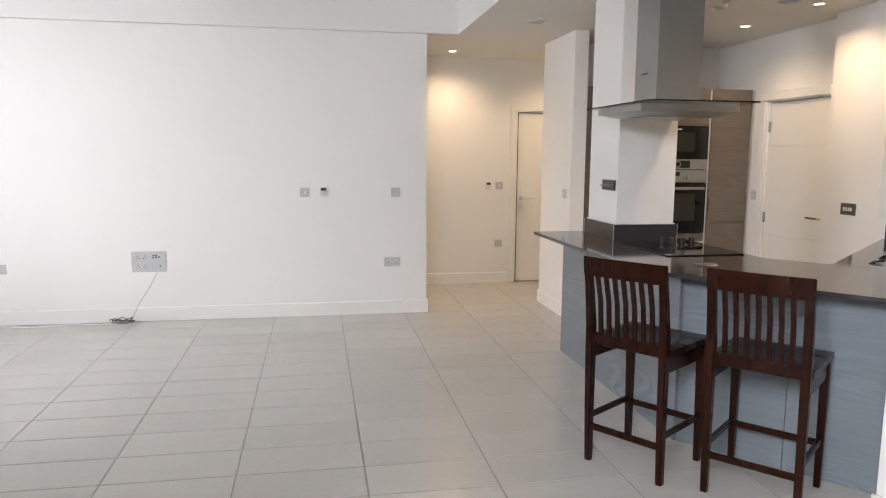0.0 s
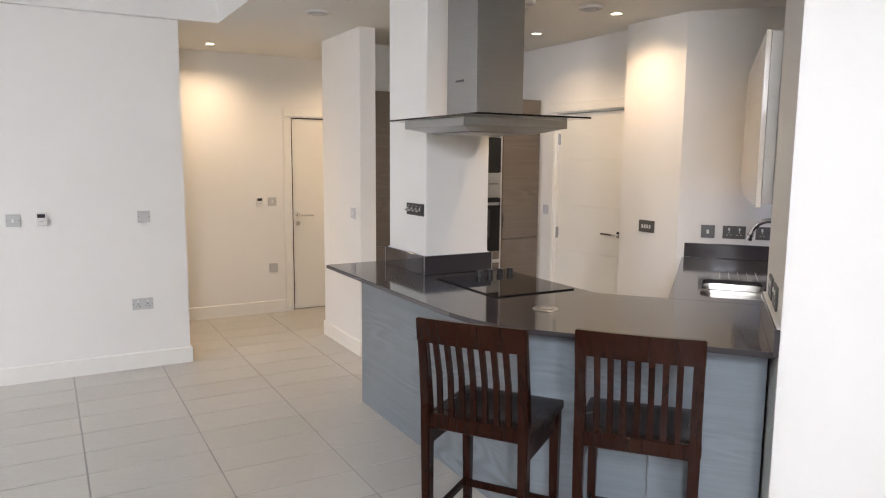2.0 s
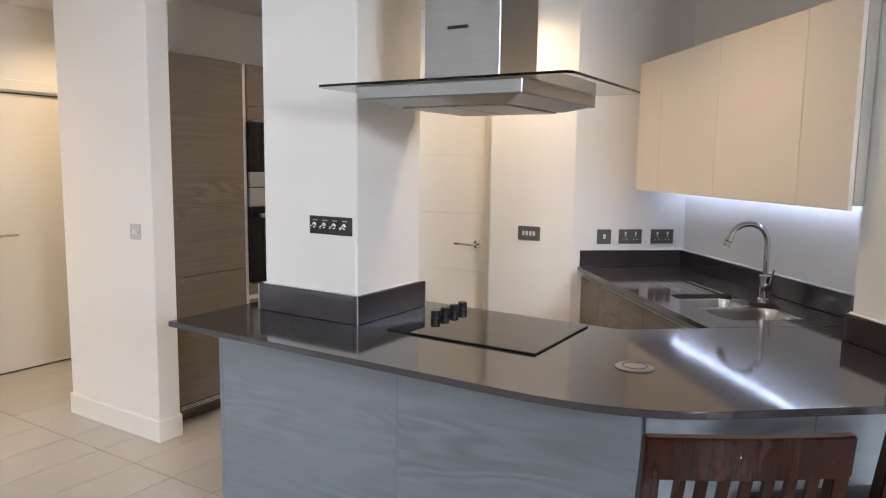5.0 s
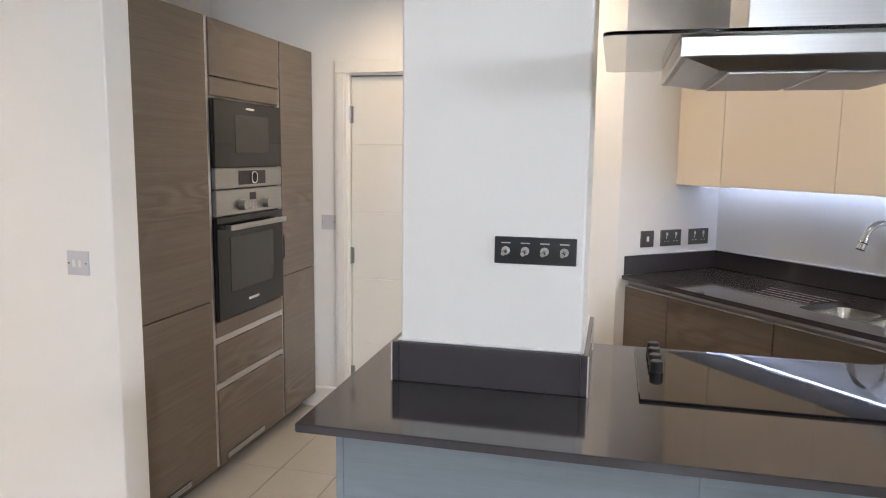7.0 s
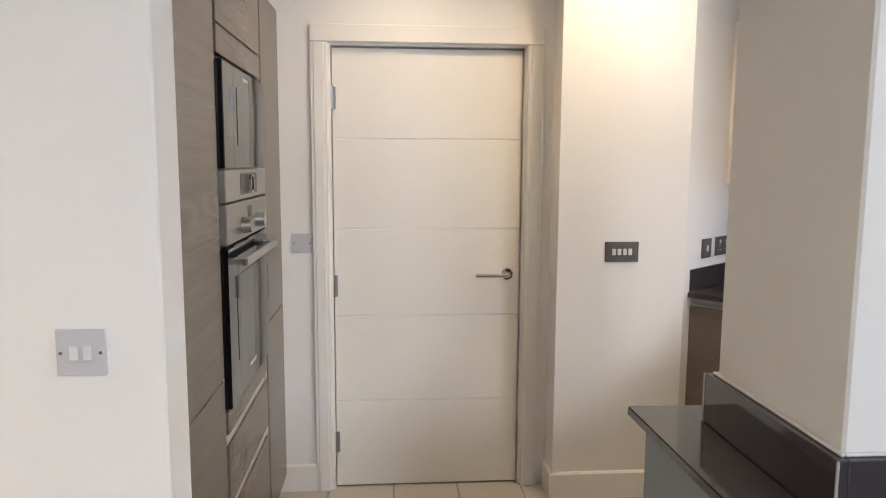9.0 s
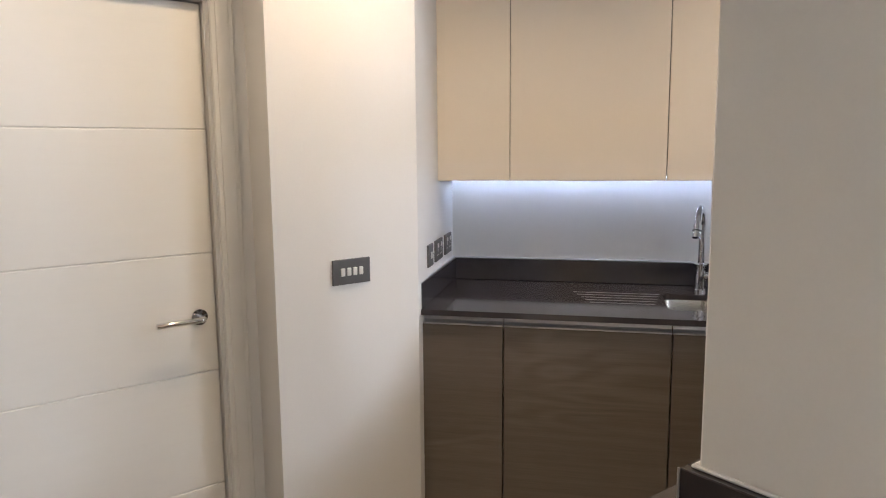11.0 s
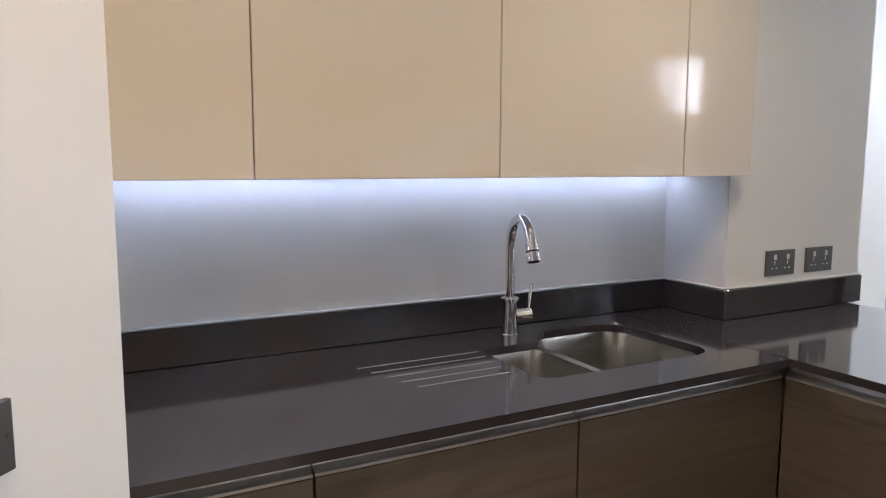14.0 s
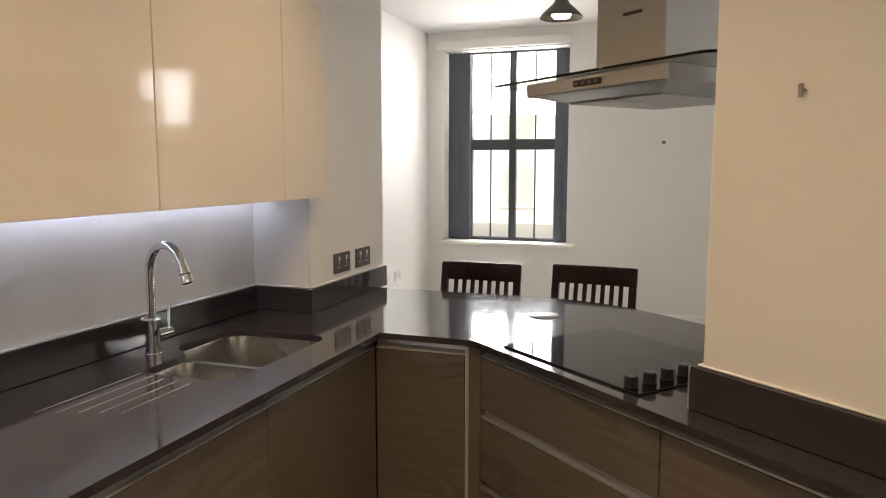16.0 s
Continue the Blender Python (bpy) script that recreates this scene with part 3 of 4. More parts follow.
part("edge_trim", bx(4.1945, 4.201, 1.1295, 1.142, 0.10, WT0 - 0.006, 0.001, m=KM), ALU, filler, "slim aluminium corner trim")
pm = Matrix.Translation((2.485, 0, 0)) @ Matrix.Rotation(-math.pi / 2, 4, "Z")
for y0, y1 in ((3.585, 4.385), (4.387, 5.045)):
    base_unit(pm, -y1, -y0, 0.55, [(0.105, 0.395), (0.43, 0.655), (0.69, 0.872)], "grey-brown wood-grain drawer cabinet under the hob", "hob drawers")


# ---- sink, tap, hob, hood ----
sink = thing("sink", uv(4.6, 0.5) + (0.72,), "one-and-a-half bowl brushed stainless steel undermount sink", "sink")


def bowl(name, x0, x1, y0, y1, r, depth):
    own = bmesh.new()
    rings = []
    for off, z, rr in ((0.0, WT0 - 0.001, r), (0.004, WT0 - 0.02, r), (0.014, WT0 - depth + 0.03, r), (0.045, WT0 - depth, r * 0.7), (0.09, WT0 - depth - 0.003, r * 0.4)):
        lp = rrect(x0 + off, x1 - off, y0 + off, y1 - off, rr)
        rings.append([own.verts.new((x, y, z)) for x, y in lp])
    for a, b in zip(rings, rings[1:]):
        for k in range(len(a)):
            own.faces.new((a[k], a[(k + 1) % len(a)], b[(k + 1) % len(a)], b[k]))
    own.faces.new(rings[-1])
    bo = part(name, merged(own, KM), SINKSTEEL, sink, "", True)
    c = uv((x0 + x1) / 2, (y0 + y1) / 2)
    part("waste", lathe([(0.0, 0.004), (0.03, 0.004), (0.036, 0.002), (0.036, 0.0)], m=Matrix.Translation((*c, WT0 - depth - 0.001))), CHROME, bo, "", True)


bowl("bowl", 4.315, 4.672, 0.262, 0.682, 0.07, 0.19)
bowl("half_bowl", 4.697, 4.908, 0.345, 0.672, 0.05, 0.13)
part("bowl_bridge", bx(4.672, 4.697, 0.30, 0.68, WT0 - 0.012, WT0 - 0.001, 0.002, m=KM), SINKSTEEL, sink)

tap = thing("tap", uv(4.737, 0.262) + (WT1,), "tall chrome swan-neck kitchen mixer tap", "tap")
tm = KM @ Matrix.Translation((4.737, 0.262, WT1)) @ Matrix.Rotation(radians(-14), 4, "Z")
part("base", lathe([(0.0, 0.0), (0.026, 0.0), (0.026, 0.008), (0.0225, 0.010), (0.0225, 0.105), (0.027, 0.108), (0.027, 0.116), (0.019, 0.12), (0.0, 0.12)], m=tm), CHROME, tap, "", True)
neck = [(0, 0, 0.115), (0, 0, 0.20), (0, 0, 0.272)] + [(0, 0.085 - 0.085 * math.cos(radians(a)), 0.272 + 0.085 * math.sin(radians(a))) for a in range(15, 170, 15)]
part("spout", tube(neck, 0.0135, 16, m=tm), CHROME, tap, "", True)
e = Vector(neck[-1])
dr = (e - Vector(neck[-2])).normalized()
part("spray_head", rod(e - dr * 0.003, e + dr * 0.05, 0.0165, 0.018, 20, m=tm), CHROME, tap, "", True)
part("spray_ring", rod(e + dr * 0.02, e + dr * 0.024, 0.0185, 0.0185, 20, m=tm), BLACK, tap)
part("lever_body", rod((-0.018, 0, 0.062), (-0.066, 0.004, 0.066), 0.019, 0.017, 20, m=tm), CHROME, tap, "", True)
part("lever", rod((-0.058, 0, 0.07), (-0.072, -0.012, 0.155), 0.0045, 0.0055, 12, m=tm), CHROME, tap, "", True)

hob = thing("hob", (2.23, 4.0, WT1), "black ceramic glass hob with four side knobs", "hob")
part("glass_top", bx(1.985, 2.475, 3.70, 4.30, WT1 + 0.0008, WT1 + 0.007, 0.0025), BLACKGLASS, hob)
for k in range(4):
    kx = 2.235 + 0.07 * k
    part("knob", lathe([(0.0, 0.04), (0.0165, 0.04), (0.019, 0.037), (0.0195, 0.007), (0.0, 0.007)], m=Matrix.Translation((kx, 4.245, WT1)), seg=20), BLACK, hob, "", True)

hood = thing("cooker_hood", (2.1, 4.0, 1.7), "stainless steel chimney extractor hood with a flat glass canopy", "extractor hood")
part("chimney", bx(1.937, 2.207, 3.832, 4.107, 1.81, CEIL_LOW - 0.01, 0.003), STEEL, hood)
part("chimney_sleeve", bx(1.933, 2.211, 3.828, 4.111, 1.812, 2.5, 0.003), STEEL, hood)
part("glass_canopy", prism(rrect(1.74, 2.40, 3.512, 4.422, 0.03), 1.800, 1.808), HOODGLASS, hood, "flat tinted glass canopy")
part("body", bx(1.767, 2.367, 3.668, 4.265, 1.756, 1.799, 0.003), STEEL, hood)
own = bmesh.new()
lo = [own.verts.new(v) for v in ((1.86, 3.77, 1.737), (2.30, 3.77, 1.737), (2.30, 4.19, 1.737), (1.86, 4.19, 1.737))]
hi = [own.verts.new(v) for v in ((1.79, 3.70, 1.756), (2.36, 3.70, 1.756), (2.36, 4.265, 1.756), (1.79, 4.265, 1.756))]
own.faces.new(lo)
for k in range(4):
    own.faces.new((lo[k], lo[(k + 1) % 4], hi[(k + 1) % 4], hi[k]))
own.transform(Matrix.Translation((-0.01, -0.016, 0)))
part("underside", merged(own), STEEL, hood)
for y0, y1 in ((3.79, 3.975), (3.985, 4.17)):
    part("filter", bx(1.87, 2.27, y0 - 0.016, y1 - 0.016, 1.731, 1.7375, 0.002), STEEL, hood, "metal mesh grease filter")
part("control_panel", bx(2.366, 2.371, 3.90, 4.02, 1.768, 1.788, 0.002), BLACK, hood)
for k in range(4):
    part("button", bx(2.370, 2.374, 3.91 + 0.028 * k, 3.926 + 0.028 * k, 1.773, 1.783, 0.001), PLATE, hood)
part("nameplate", bx(1.9295, 1.933, 3.945, 4.02, 1.985, 1.995), BLACK, hood)
part("nameplate", bx(2.211, 2.2135, 3.945, 4.02, 1.985, 1.995), BLACK, hood)

# ---- wall cabinets and the strip light ----
for k, (a0, a1) in enumerate(((3.968, 4.263), (4.263, 4.905), (4.905, 5.521), (5.521, 5.826))):
    b = unit("wall_cabinet", "glossy cream handleless wall cabinet above the sink", uv((a0 + a1) / 2, 0.3) + (1.41,), "wall cabinets")
    lo_n = 0.131 if k else 0.399
    part("body", bx(max(a0, 3.99) + 0.001 if k else a0 + 0.001, a1 - 0.001, lo_n, 0.44, 1.425, 2.15, m=KM), CARCASS, b)
    if not k:
        part("body", bx(3.99, a1 - 0.001, 0.131, 0.398, 1.425, 2.15, m=KM), CARCASS, b)
    part("door", bx(a0 + 0.0015, a1 - 0.0015, 0.442, 0.462, 1.408, 2.155, 0.0015, m=KM), CREAM, b)
strip = thing("led_strip", uv(4.9, 0.2) + (1.41,), "cool white under-cabinet light strip", "light")
part("channel", bx(4.0, 5.81, 0.165, 0.19, 1.416, 1.424, m=KM), ALU, strip)
part("tape", bx(4.0, 5.81, 0.170, 0.185, 1.4145, 1.4158, m=KM), WHITEPLASTIC, strip)
chips = bmesh.new()
for k in range(108):
    bx(4.008 + k / 60.0, 4.016 + k / 60.0, 0.1735, 0.1815, 1.4125, 1.4144, m=KM, bm=chips)
part("led_chips", chips, LED, strip, "row of cool white light-emitting chips")["kind"] = "stuff"

# ---- tall units with ovens ----
FY = 6.12


def tall(name, x0, x1, label):
    t = unit(name, label, ((x0 + x1) / 2, 6.4, 0), "tall units")
    part("body", bx(x0 + 0.001, x1 - 0.001, FY + 0.024, 6.775, 0.09, 2.13), CARCASS, t)
    part("plinth", bx(x0 + 0.001, x1 - 0.001, FY + 0.10, FY + 0.115, 0.0, 0.089), WOOD, t)
    return t


def front(t, x0, x1, z0, z1, name="door"):
    return part(name, bx(x0, x1, FY, FY + 0.02, z0, z1, 0.002), WOOD, t)


def vent(t, x0, x1):
    v = part("plinth_vent", bx(x0, x1, FY - 0.002, FY + 0.001, 0.098, 0.136, 0.001), BLACK, t)
    for z in (0.038, 0.047, 0.056):
        part("slat", bx(x0 + 0.005, x1 - 0.005, FY - 0.004, FY - 0.001, z + 0.069, z + 0.072), GREYPLASTIC, v)


t1 = tall("fridge_housing", 2.41, 2.985, "tall grey-brown wood-grain integrated fridge housing")
front(t1, 2.425, 2.966, 0.885, 2.132)
front(t1, 2.425, 2.966, 0.092, 0.881)
vent(t1, 2.45, 2.76)
t2 = tall("oven_housing", 2.987, 3.652, "tall grey-brown wood-grain housing with microwave and oven")
front(t2, 2.998, 3.642, 1.885, 2.132)
front(t2, 2.998, 3.642, 1.80, 1.88, "filler")
front(t2, 2.998, 3.642, 0.705, 0.775, "filler")
front(t2, 2.998, 3.642, 0.49, 0.672, "drawer")
front(t2, 2.998, 3.642, 0.092, 0.455, "drawer")
for z in (0.672, 0.455):
    part("handle_rail", bx(2.995, 3.645, FY + 0.006, FY + 0.02, z + 0.002, z + 0.031, 0.001), ALU, t2, "recessed aluminium grip rail")
for z in (0.672, 0.455):
    part("rail_end", bx(3.612, 3.643, FY + 0.001, FY + 0.0055, z + 0.004, z + 0.030, 0.001), ALU, t2)
part("edge_trim", bx(2.969, 2.995, FY + 0.008, FY + 0.02, 0.092, 2.13), ALU, t2)
part("edge_trim", bx(3.645, 3.664, FY + 0.008, FY + 0.02, 0.092, 2.13), ALU, t2)
vent(t2, 3.05, 3.42)
t3 = tall("larder_unit", 3.654, 4.075, "narrow tall grey-brown wood-grain larder unit")
front(t3, 3.667, 4.07, 0.885, 2.132)
front(t3, 3.667, 4.07, 0.092, 0.881)

part("pull", bx(3.6675, 3.679, FY - 0.008, FY - 0.0005, 0.985, 1.112, 0.002), BLACK, t3, "slim black edge pull")

mw = thing("microwave", (3.32, 6.3, 1.39), "built-in black glass microwave with steel control strip", "microwave")
part("body", bx(3.005, 3.635, FY + 0.012, 6.5, 1.375, 1.79), BLACK, mw)
part("door", bx(3.002, 3.638, FY - 0.012, FY + 0.011, 1.482, 1.785, 0.003), BLACKGLASS, mw)
part("window", bx(3.18, 3.50, FY - 0.0135, FY - 0.0118, 1.55, 1.725), OVENGLASS, mw)
part("nameplate", bx(3.28, 3.36, FY - 0.0135, FY - 0.0118, 1.752, 1.762), WHITEPLASTIC, mw)
part("control_strip", bx(3.002, 3.638, FY - 0.012, FY + 0.011, 1.385, 1.479, 0.003), STEEL, mw, "brushed steel control strip")
part("display", bx(3.20, 3.46, FY - 0.0135, FY - 0.0118, 1.40, 1.466), BLACK, mw)
part("dial", lathe([(0.024, 0.0), (0.024, 0.012), (0.030, 0.012), (0.030, 0.0)], m=Matrix.Translation((3.33, FY - 0.0135, 1.433)) @ pose(0, 0, 0, 90)), CHROME, mw, "", True)
ov = thing("oven", (3.32, 6.3, 0.78), "built-in single oven with steel controls and black glass door", "oven")
part("body", bx(3.005, 3.635, FY + 0.012, 6.6, 0.78, 1.373), BLACK, ov)
part("control_panel", bx(3.002, 3.638, FY - 0.012, FY + 0.011, 1.262, 1.379, 0.003), STEEL, ov, "brushed steel control panel")
part("display", bx(3.30, 3.36, FY - 0.0135, FY - 0.0118, 1.325, 1.36), BLACK, ov)
for x in (3.215, 3.445):
    part("knob", rod((x, FY - 0.012, 1.305), (x, FY - 0.042, 1.305), 0.026, 0.022, 24), STEEL, ov, "", True)
for k in range(3):
    for z in (1.285, 1.305):
        part("button", rod((3.30 + 0.03 * k, FY - 0.0118, z), (3.30 + 0.03 * k, FY - 0.0145, z), 0.005), GREYPLASTIC, ov)
part("door", bx(3.002, 3.638, FY - 0.012, FY + 0.011, 0.782, 1.255, 0.003), BLACKGLASS, ov)
part("window", bx(3.11, 3.53, FY - 0.0135, FY - 0.0118, 0.90, 1.16), OVENGLASS, ov)
part("nameplate", bx(3.27, 3.37, FY - 0.0135, FY - 0.0118, 0.835, 0.847), WHITEPLASTIC, ov)
bar = part("handle", bx(3.05, 3.60, FY - 0.058, FY - 0.044, 1.196, 1.222, 0.004), STEEL, ov, "steel bar handle")
for x in (3.08, 3.57):
    part("handle_post", bx(x - 0.01, x + 0.01, FY - 0.046, FY - 0.011, 1.2, 1.218), STEEL, bar)

# ---- stools ----


def stool():
    s = tagged(new("bar_stool"), "dark mahogany bar stool with slatted back and black seat", "stool", "stools at the bar")
    # splayed back posts: lower leg upright, upper part leaning back
    for sx in (-1, 1):
        own = bmesh.new()
        rings = []
        for z, yc, w, d in ((0.0, -0.175, 0.015, 0.017), (0.30, -0.185, 0.017, 0.02), (0.62, -0.190, 0.019, 0.022), (0.70, -0.192, 0.019, 0.021), (0.86, -0.212, 0.0185, 0.017), (1.0, -0.235, 0.018, 0.014)):
            xc = sx * 0.193
            rings.append([own.verts.new((xc + a * w, yc + b * d, z)) for a, b in ((-1, -1), (1, -1), (1, 1), (-1, 1))])
        for a, b in zip(rings, rings[1:]):
            for k in range(4):
                own.faces.new((a[k], a[(k + 1) % 4], b[(k + 1) % 4], b[k]))
        own.faces.new(rings[0]), own.faces.new(rings[-1])
        bmesh.ops.recalc_face_normals(own, faces=own.faces[:])
        bmesh.ops.bevel(own, geom=[e for e in own.edges if abs(e.verts[0].co.z - e.verts[1].co.z) > 0.02], offset=0.004, segments=2, affect="EDGES")
        part("leg", merged(own), MAHOG, s)
        own = bmesh.new()
        rings = [[own.verts.new((sx * 0.193 + a * w, y + b * w, z)) for a, b in ((-1, -1), (1, -1), (1, 1), (-1, 1))] for z, w, y in ((0.0, 0.014, 0.205), (0.57, 0.019, 0.195), (0.60, 0.019, 0.195))]
        for a, b in zip(rings, rings[1:]):
            for k in range(4):
                own.faces.new((a[k], a[(k + 1) % 4], b[(k + 1) % 4], b[k]))
        own.faces.new(rings[0]), own.faces.new(rings[-1])
        part("leg", merged(own), MAHOG, s)
        part("stretcher", bx(sx * 0.193 - 0.009, sx * 0.193 + 0.009, -0.17, 0.19, 0.215, 0.245, 0.003), MAHOG, s)
        part("side_apron", bx(sx * 0.193 - 0.011, sx * 0.193 + 0.011, -0.17, 0.18, 0.53, 0.605, 0.003), MAHOG, s)
    part("stretcher", bx(-0.18, 0.18, -0.192, -0.172, 0.165, 0.195, 0.003), MAHOG, s)
    part("stretcher", bx(-0.18, 0.18, 0.193, 0.211, 0.195, 0.225, 0.003), MAHOG, s)
    part("front_apron", bx(-0.18, 0.18, 0.185, 0.207, 0.53, 0.605, 0.003), MAHOG, s)
    # seat, slightly dished
    own = bmesh.new()
    g, rows = 10, []
    for j in range(g + 1):
        row = []
        for i in range(g + 1):
            x, y = -0.215 + 0.43 * i / g, -0.168 + 0.40 * j / g
            e = max(abs(i / g - 0.5), abs(j / g - 0.5)) * 2
            z = 0.648 - 0.012 * max(0.0, 1 - ((x / 0.19) ** 2 + ((y - 0.02) / 0.18) ** 2)) - (0.01 if e > 0.99 else 0.0)
            row.append(own.verts.new((x, y, z)))
        rows.append(row)
    for j in range(g):
        for i in range(g):
            own.faces.new((rows[j][i], rows[j][i + 1], rows[j + 1][i + 1], rows[j + 1][i]))
    ret = bmesh.ops.extrude_face_region(own, geom=own.faces[:])
    for v in [q for q in ret["geom"] if isinstance(q, bmesh.types.BMVert)]:
        v.co.z = 0.606
    part("seat", merged(own), SEATWOOD, s, "black dished seat", True)
    part("lower_rail", bx(-0.178, 0.178, -0.205, -0.183, 0.605, 0.660, 0.004), MAHOG, s)
    # curved top rail, gently bowed backwards
    own = bmesh.new()
    rings = []
    for i in range(13):
        x = -0.212 + 0.424 * i / 12
        bow = -0.012 * (1 - (x / 0.212) ** 2)
        rings.append([own.verts.new((x, yy + bow, zz)) for yy, zz in ((-0.245, 0.945), (-0.255, 1.036), (-0.228, 1.036), (-0.218, 0.945))])
    for a, b in zip(rings, rings[1:]):
        for k in range(4):
            own.faces.new((a[k], a[(k + 1) % 4], b[(k + 1) % 4], b[k]))
    own.faces.new(rings[0]), own.faces.new(rings[-1])
    bmesh.ops.recalc_face_normals(own, faces=own.faces[:])
    bmesh.ops.bevel(own, geom=[e for e in own.edges if len(e.link_faces) == 2 and e.calc_face_angle() > 0.9], offset=0.004, segments=2, affect="EDGES")
    part("top_rail", merged(own), MAHOG, s)
    for i in range(7):
        x = -0.135 + 0.045 * i
        own = bmesh.new()
        rings = [[own.verts.new((x + a * 0.0105, y + b * 0.006, z)) for a, b in ((-1, -1), (1, -1), (1, 1), (-1, 1))] for z, y in ((0.655, -0.194), (0.82, -0.208), (0.95, -0.236 - 0.006))]
        for a, b in zip(rings, rings[1:]):
            for k in range(4):
                own.faces.new((a[k], a[(k + 1) % 4], b[(k + 1) % 4], b[k]))
        own.faces.new(rings[0]), own.faces.new(rings[-1])
        part("slat", merged(own), MAHOG, s)
    return s


st = stool()
st.matrix_basis = pose(1.577, 3.102, 0, 0, 0, -55.3)
copy_thing(st, pose(1.975, 2.721, 0, 0, 0, -49.6))

# ---- switches, sockets and small wall fittings ----


def facing(x, y, z, normal_yaw):
    """Local frame on a wall: x along it to the viewer's right, z up, -y out of the wall towards the viewer."""
    return Matrix.Translation((x, y, z)) @ Matrix.Rotation(radians(normal_yaw), 4, "Z")


def plate(name, m, w, h, material, label, category="switch", keys=0, sockets=0, keymat=None):
    s = thing(name, tuple(m.translation), label, category)
    part("plate", bx(-w / 2, w / 2, -0.008, 0.001, -h / 2, h / 2, 0.0025, m=m, seg=2), material, s)
    for k in range(keys):
        x = (k - (keys - 1) / 2) * 0.024
        part("rocker", bx(x - 0.008, x + 0.008, -0.0125, -0.0075, -0.014, 0.014, 0.002, m=m), keymat or WHITEPLASTIC, s)
    for k in range(sockets):
        x = (k - (sockets - 1) / 2) * 0.066
        for dx, dz, a, b in ((0, 0.002, 0.003, 0.008), (-0.011, -0.018, 0.006, 0.0025), (0.011, -0.018, 0.006, 0.0025)):
            part("pin_slot", bx(x + dx - a / 1.4, x + dx + a / 1.4, -0.0088, -0.0078, dz - b / 1.2, dz + b / 1.2, m=m), WHITEPLASTIC if material is PLATE else BLACK, s)
        part("rocker", bx(x - 0.006, x + 0.006, -0.0125, -0.0075, 0.012, 0.030, 0.0015, m=m), keymat or WHITEPLASTIC, s)
    for dx in (-1, 1):
        part("screw", rod((dx * (w / 2 - 0.008), -0.0078, 0), (dx * (w / 2 - 0.008), -0.0092, 0), 0.0032, seg=10, m=m), PLATE, s)
    return s


GP = GREYPLASTIC
plate("light_switch", facing(-0.10, BY, 1.155, 0), 0.086, 0.086, GP, "grey plastic switch plate on the living room wall", keys=1, keymat=WHITEPLASTIC)
plate("wall_plate", facing(0.735, BY, 1.155, 0), 0.086, 0.086, GP, "grey blank plate on the living room wall", "wall plate")
plate("double_socket", facing(0.70, BY, 0.495, 0), 0.146, 0.086, GP, "grey double power socket on the living room wall", "socket", sockets=2)
plate("wall_plate", facing(-2.69, BY, 0.495, 0), 0.086, 0.086, GP, "grey blank plate low on the living room wall", "wall plate")
mp = plate("media_plate", facing(-1.48, BY, 0.54, 0), 0.29, 0.185, GP, "large grey media plate with power and aerial outlets", "socket")
mm = facing(-1.48, BY, 0.54, 0)
for x in (-0.09, -0.03):
    for z in (-0.045, 0.04):
        for dx, dz in ((0, 0.012), (-0.011, -0.008), (0.011, -0.008)):
            part("pin_slot", bx(x + dx - 0.004, x + dx + 0.004, -0.0088, -0.0078, z + dz - 0.004, z + dz + 0.004, m=mm), BLACK, mp)
for dx, dz in ((0.035, 0.055), (0.058, 0.055), (0.03, 0.036), (0.055, 0.038), (0.08, 0.042)):
    part("data_outlet", bx(dx, dx + 0.016, -0.0095, -0.0075, dz - 0.006, dz + 0.006, 0.001, m=mm), BLACK, mp, "black data outlet")
for x in (0.05, 0.10):
    part("aerial_outlet", rod((x, -0.0075, -0.04), (x, -0.016, -0.04), 0.008, m=mm), CHROME, mp)


def thermostat(x, y, z):
    t = thing("thermostat", (x, y, z), "small white wall thermostat with a dark display", "thermostat")
    m = facing(x, y, z, 0)
    part("body", bx(-0.034, 0.034, -0.022, 0.001, -0.045, 0.045, 0.005, m=m, seg=2), WHITEPLASTIC, t)
    part("display", bx(-0.024, 0.024, -0.0235, -0.0215, 0.01, 0.036, 0.001, m=m), BLACK, t)
    part("button", bx(-0.015, 0.015, -0.024, -0.0215, -0.02, -0.012, 0.001, m=m), GREYPLASTIC, t)


thermostat(0.07, BY, 1.16)
thermostat(1.985, HY, 1.15)
plate("light_switch", facing(2.115, HY, 1.15, 0), 0.086, 0.086, GP, "grey switch plate on the hallway wall", keys=1)
plate("wall_plate", facing(2.115, HY, 0.47, 0), 0.086, 0.086, GP, "grey outlet plate low on the hallway wall", "socket")
plate("light_switch", facing(2.27, 6.205, 1.158, -90), 0.086, 0.086, SILVER, "silver-white square double light switch on the end wall", keys=2)
plate("wall_plate", facing(4.10, 6.035, 1.147, -90), 0.086, 0.086, SILVER, "silver-white blank plate beside the kitchen door", "wall plate")
plate("light_switch", facing(3.945, 4.643, 1.122, -90), 0.148, 0.088, PLATE, "brushed steel four-gang light switch", keys=4)
EA = math.degrees(TH)
for n, w, k in ((0.652, 0.088, 1), (0.483, 0.146, 2), (0.275, 0.146, 2)):
    x, y = uv(5.832 - 0.025 * (n - 0.128), n)
    plate("power_socket" if k > 1 else "light_switch", facing(x, y, 1.12, EA - 90 + 1.4), w, 0.088, PLATE, "brushed steel double socket above the worktop" if k > 1 else "brushed steel fused switch above the worktop", "socket" if k > 1 else "switch", keys=1 if k == 1 else 0, sockets=k if k > 1 else 0)
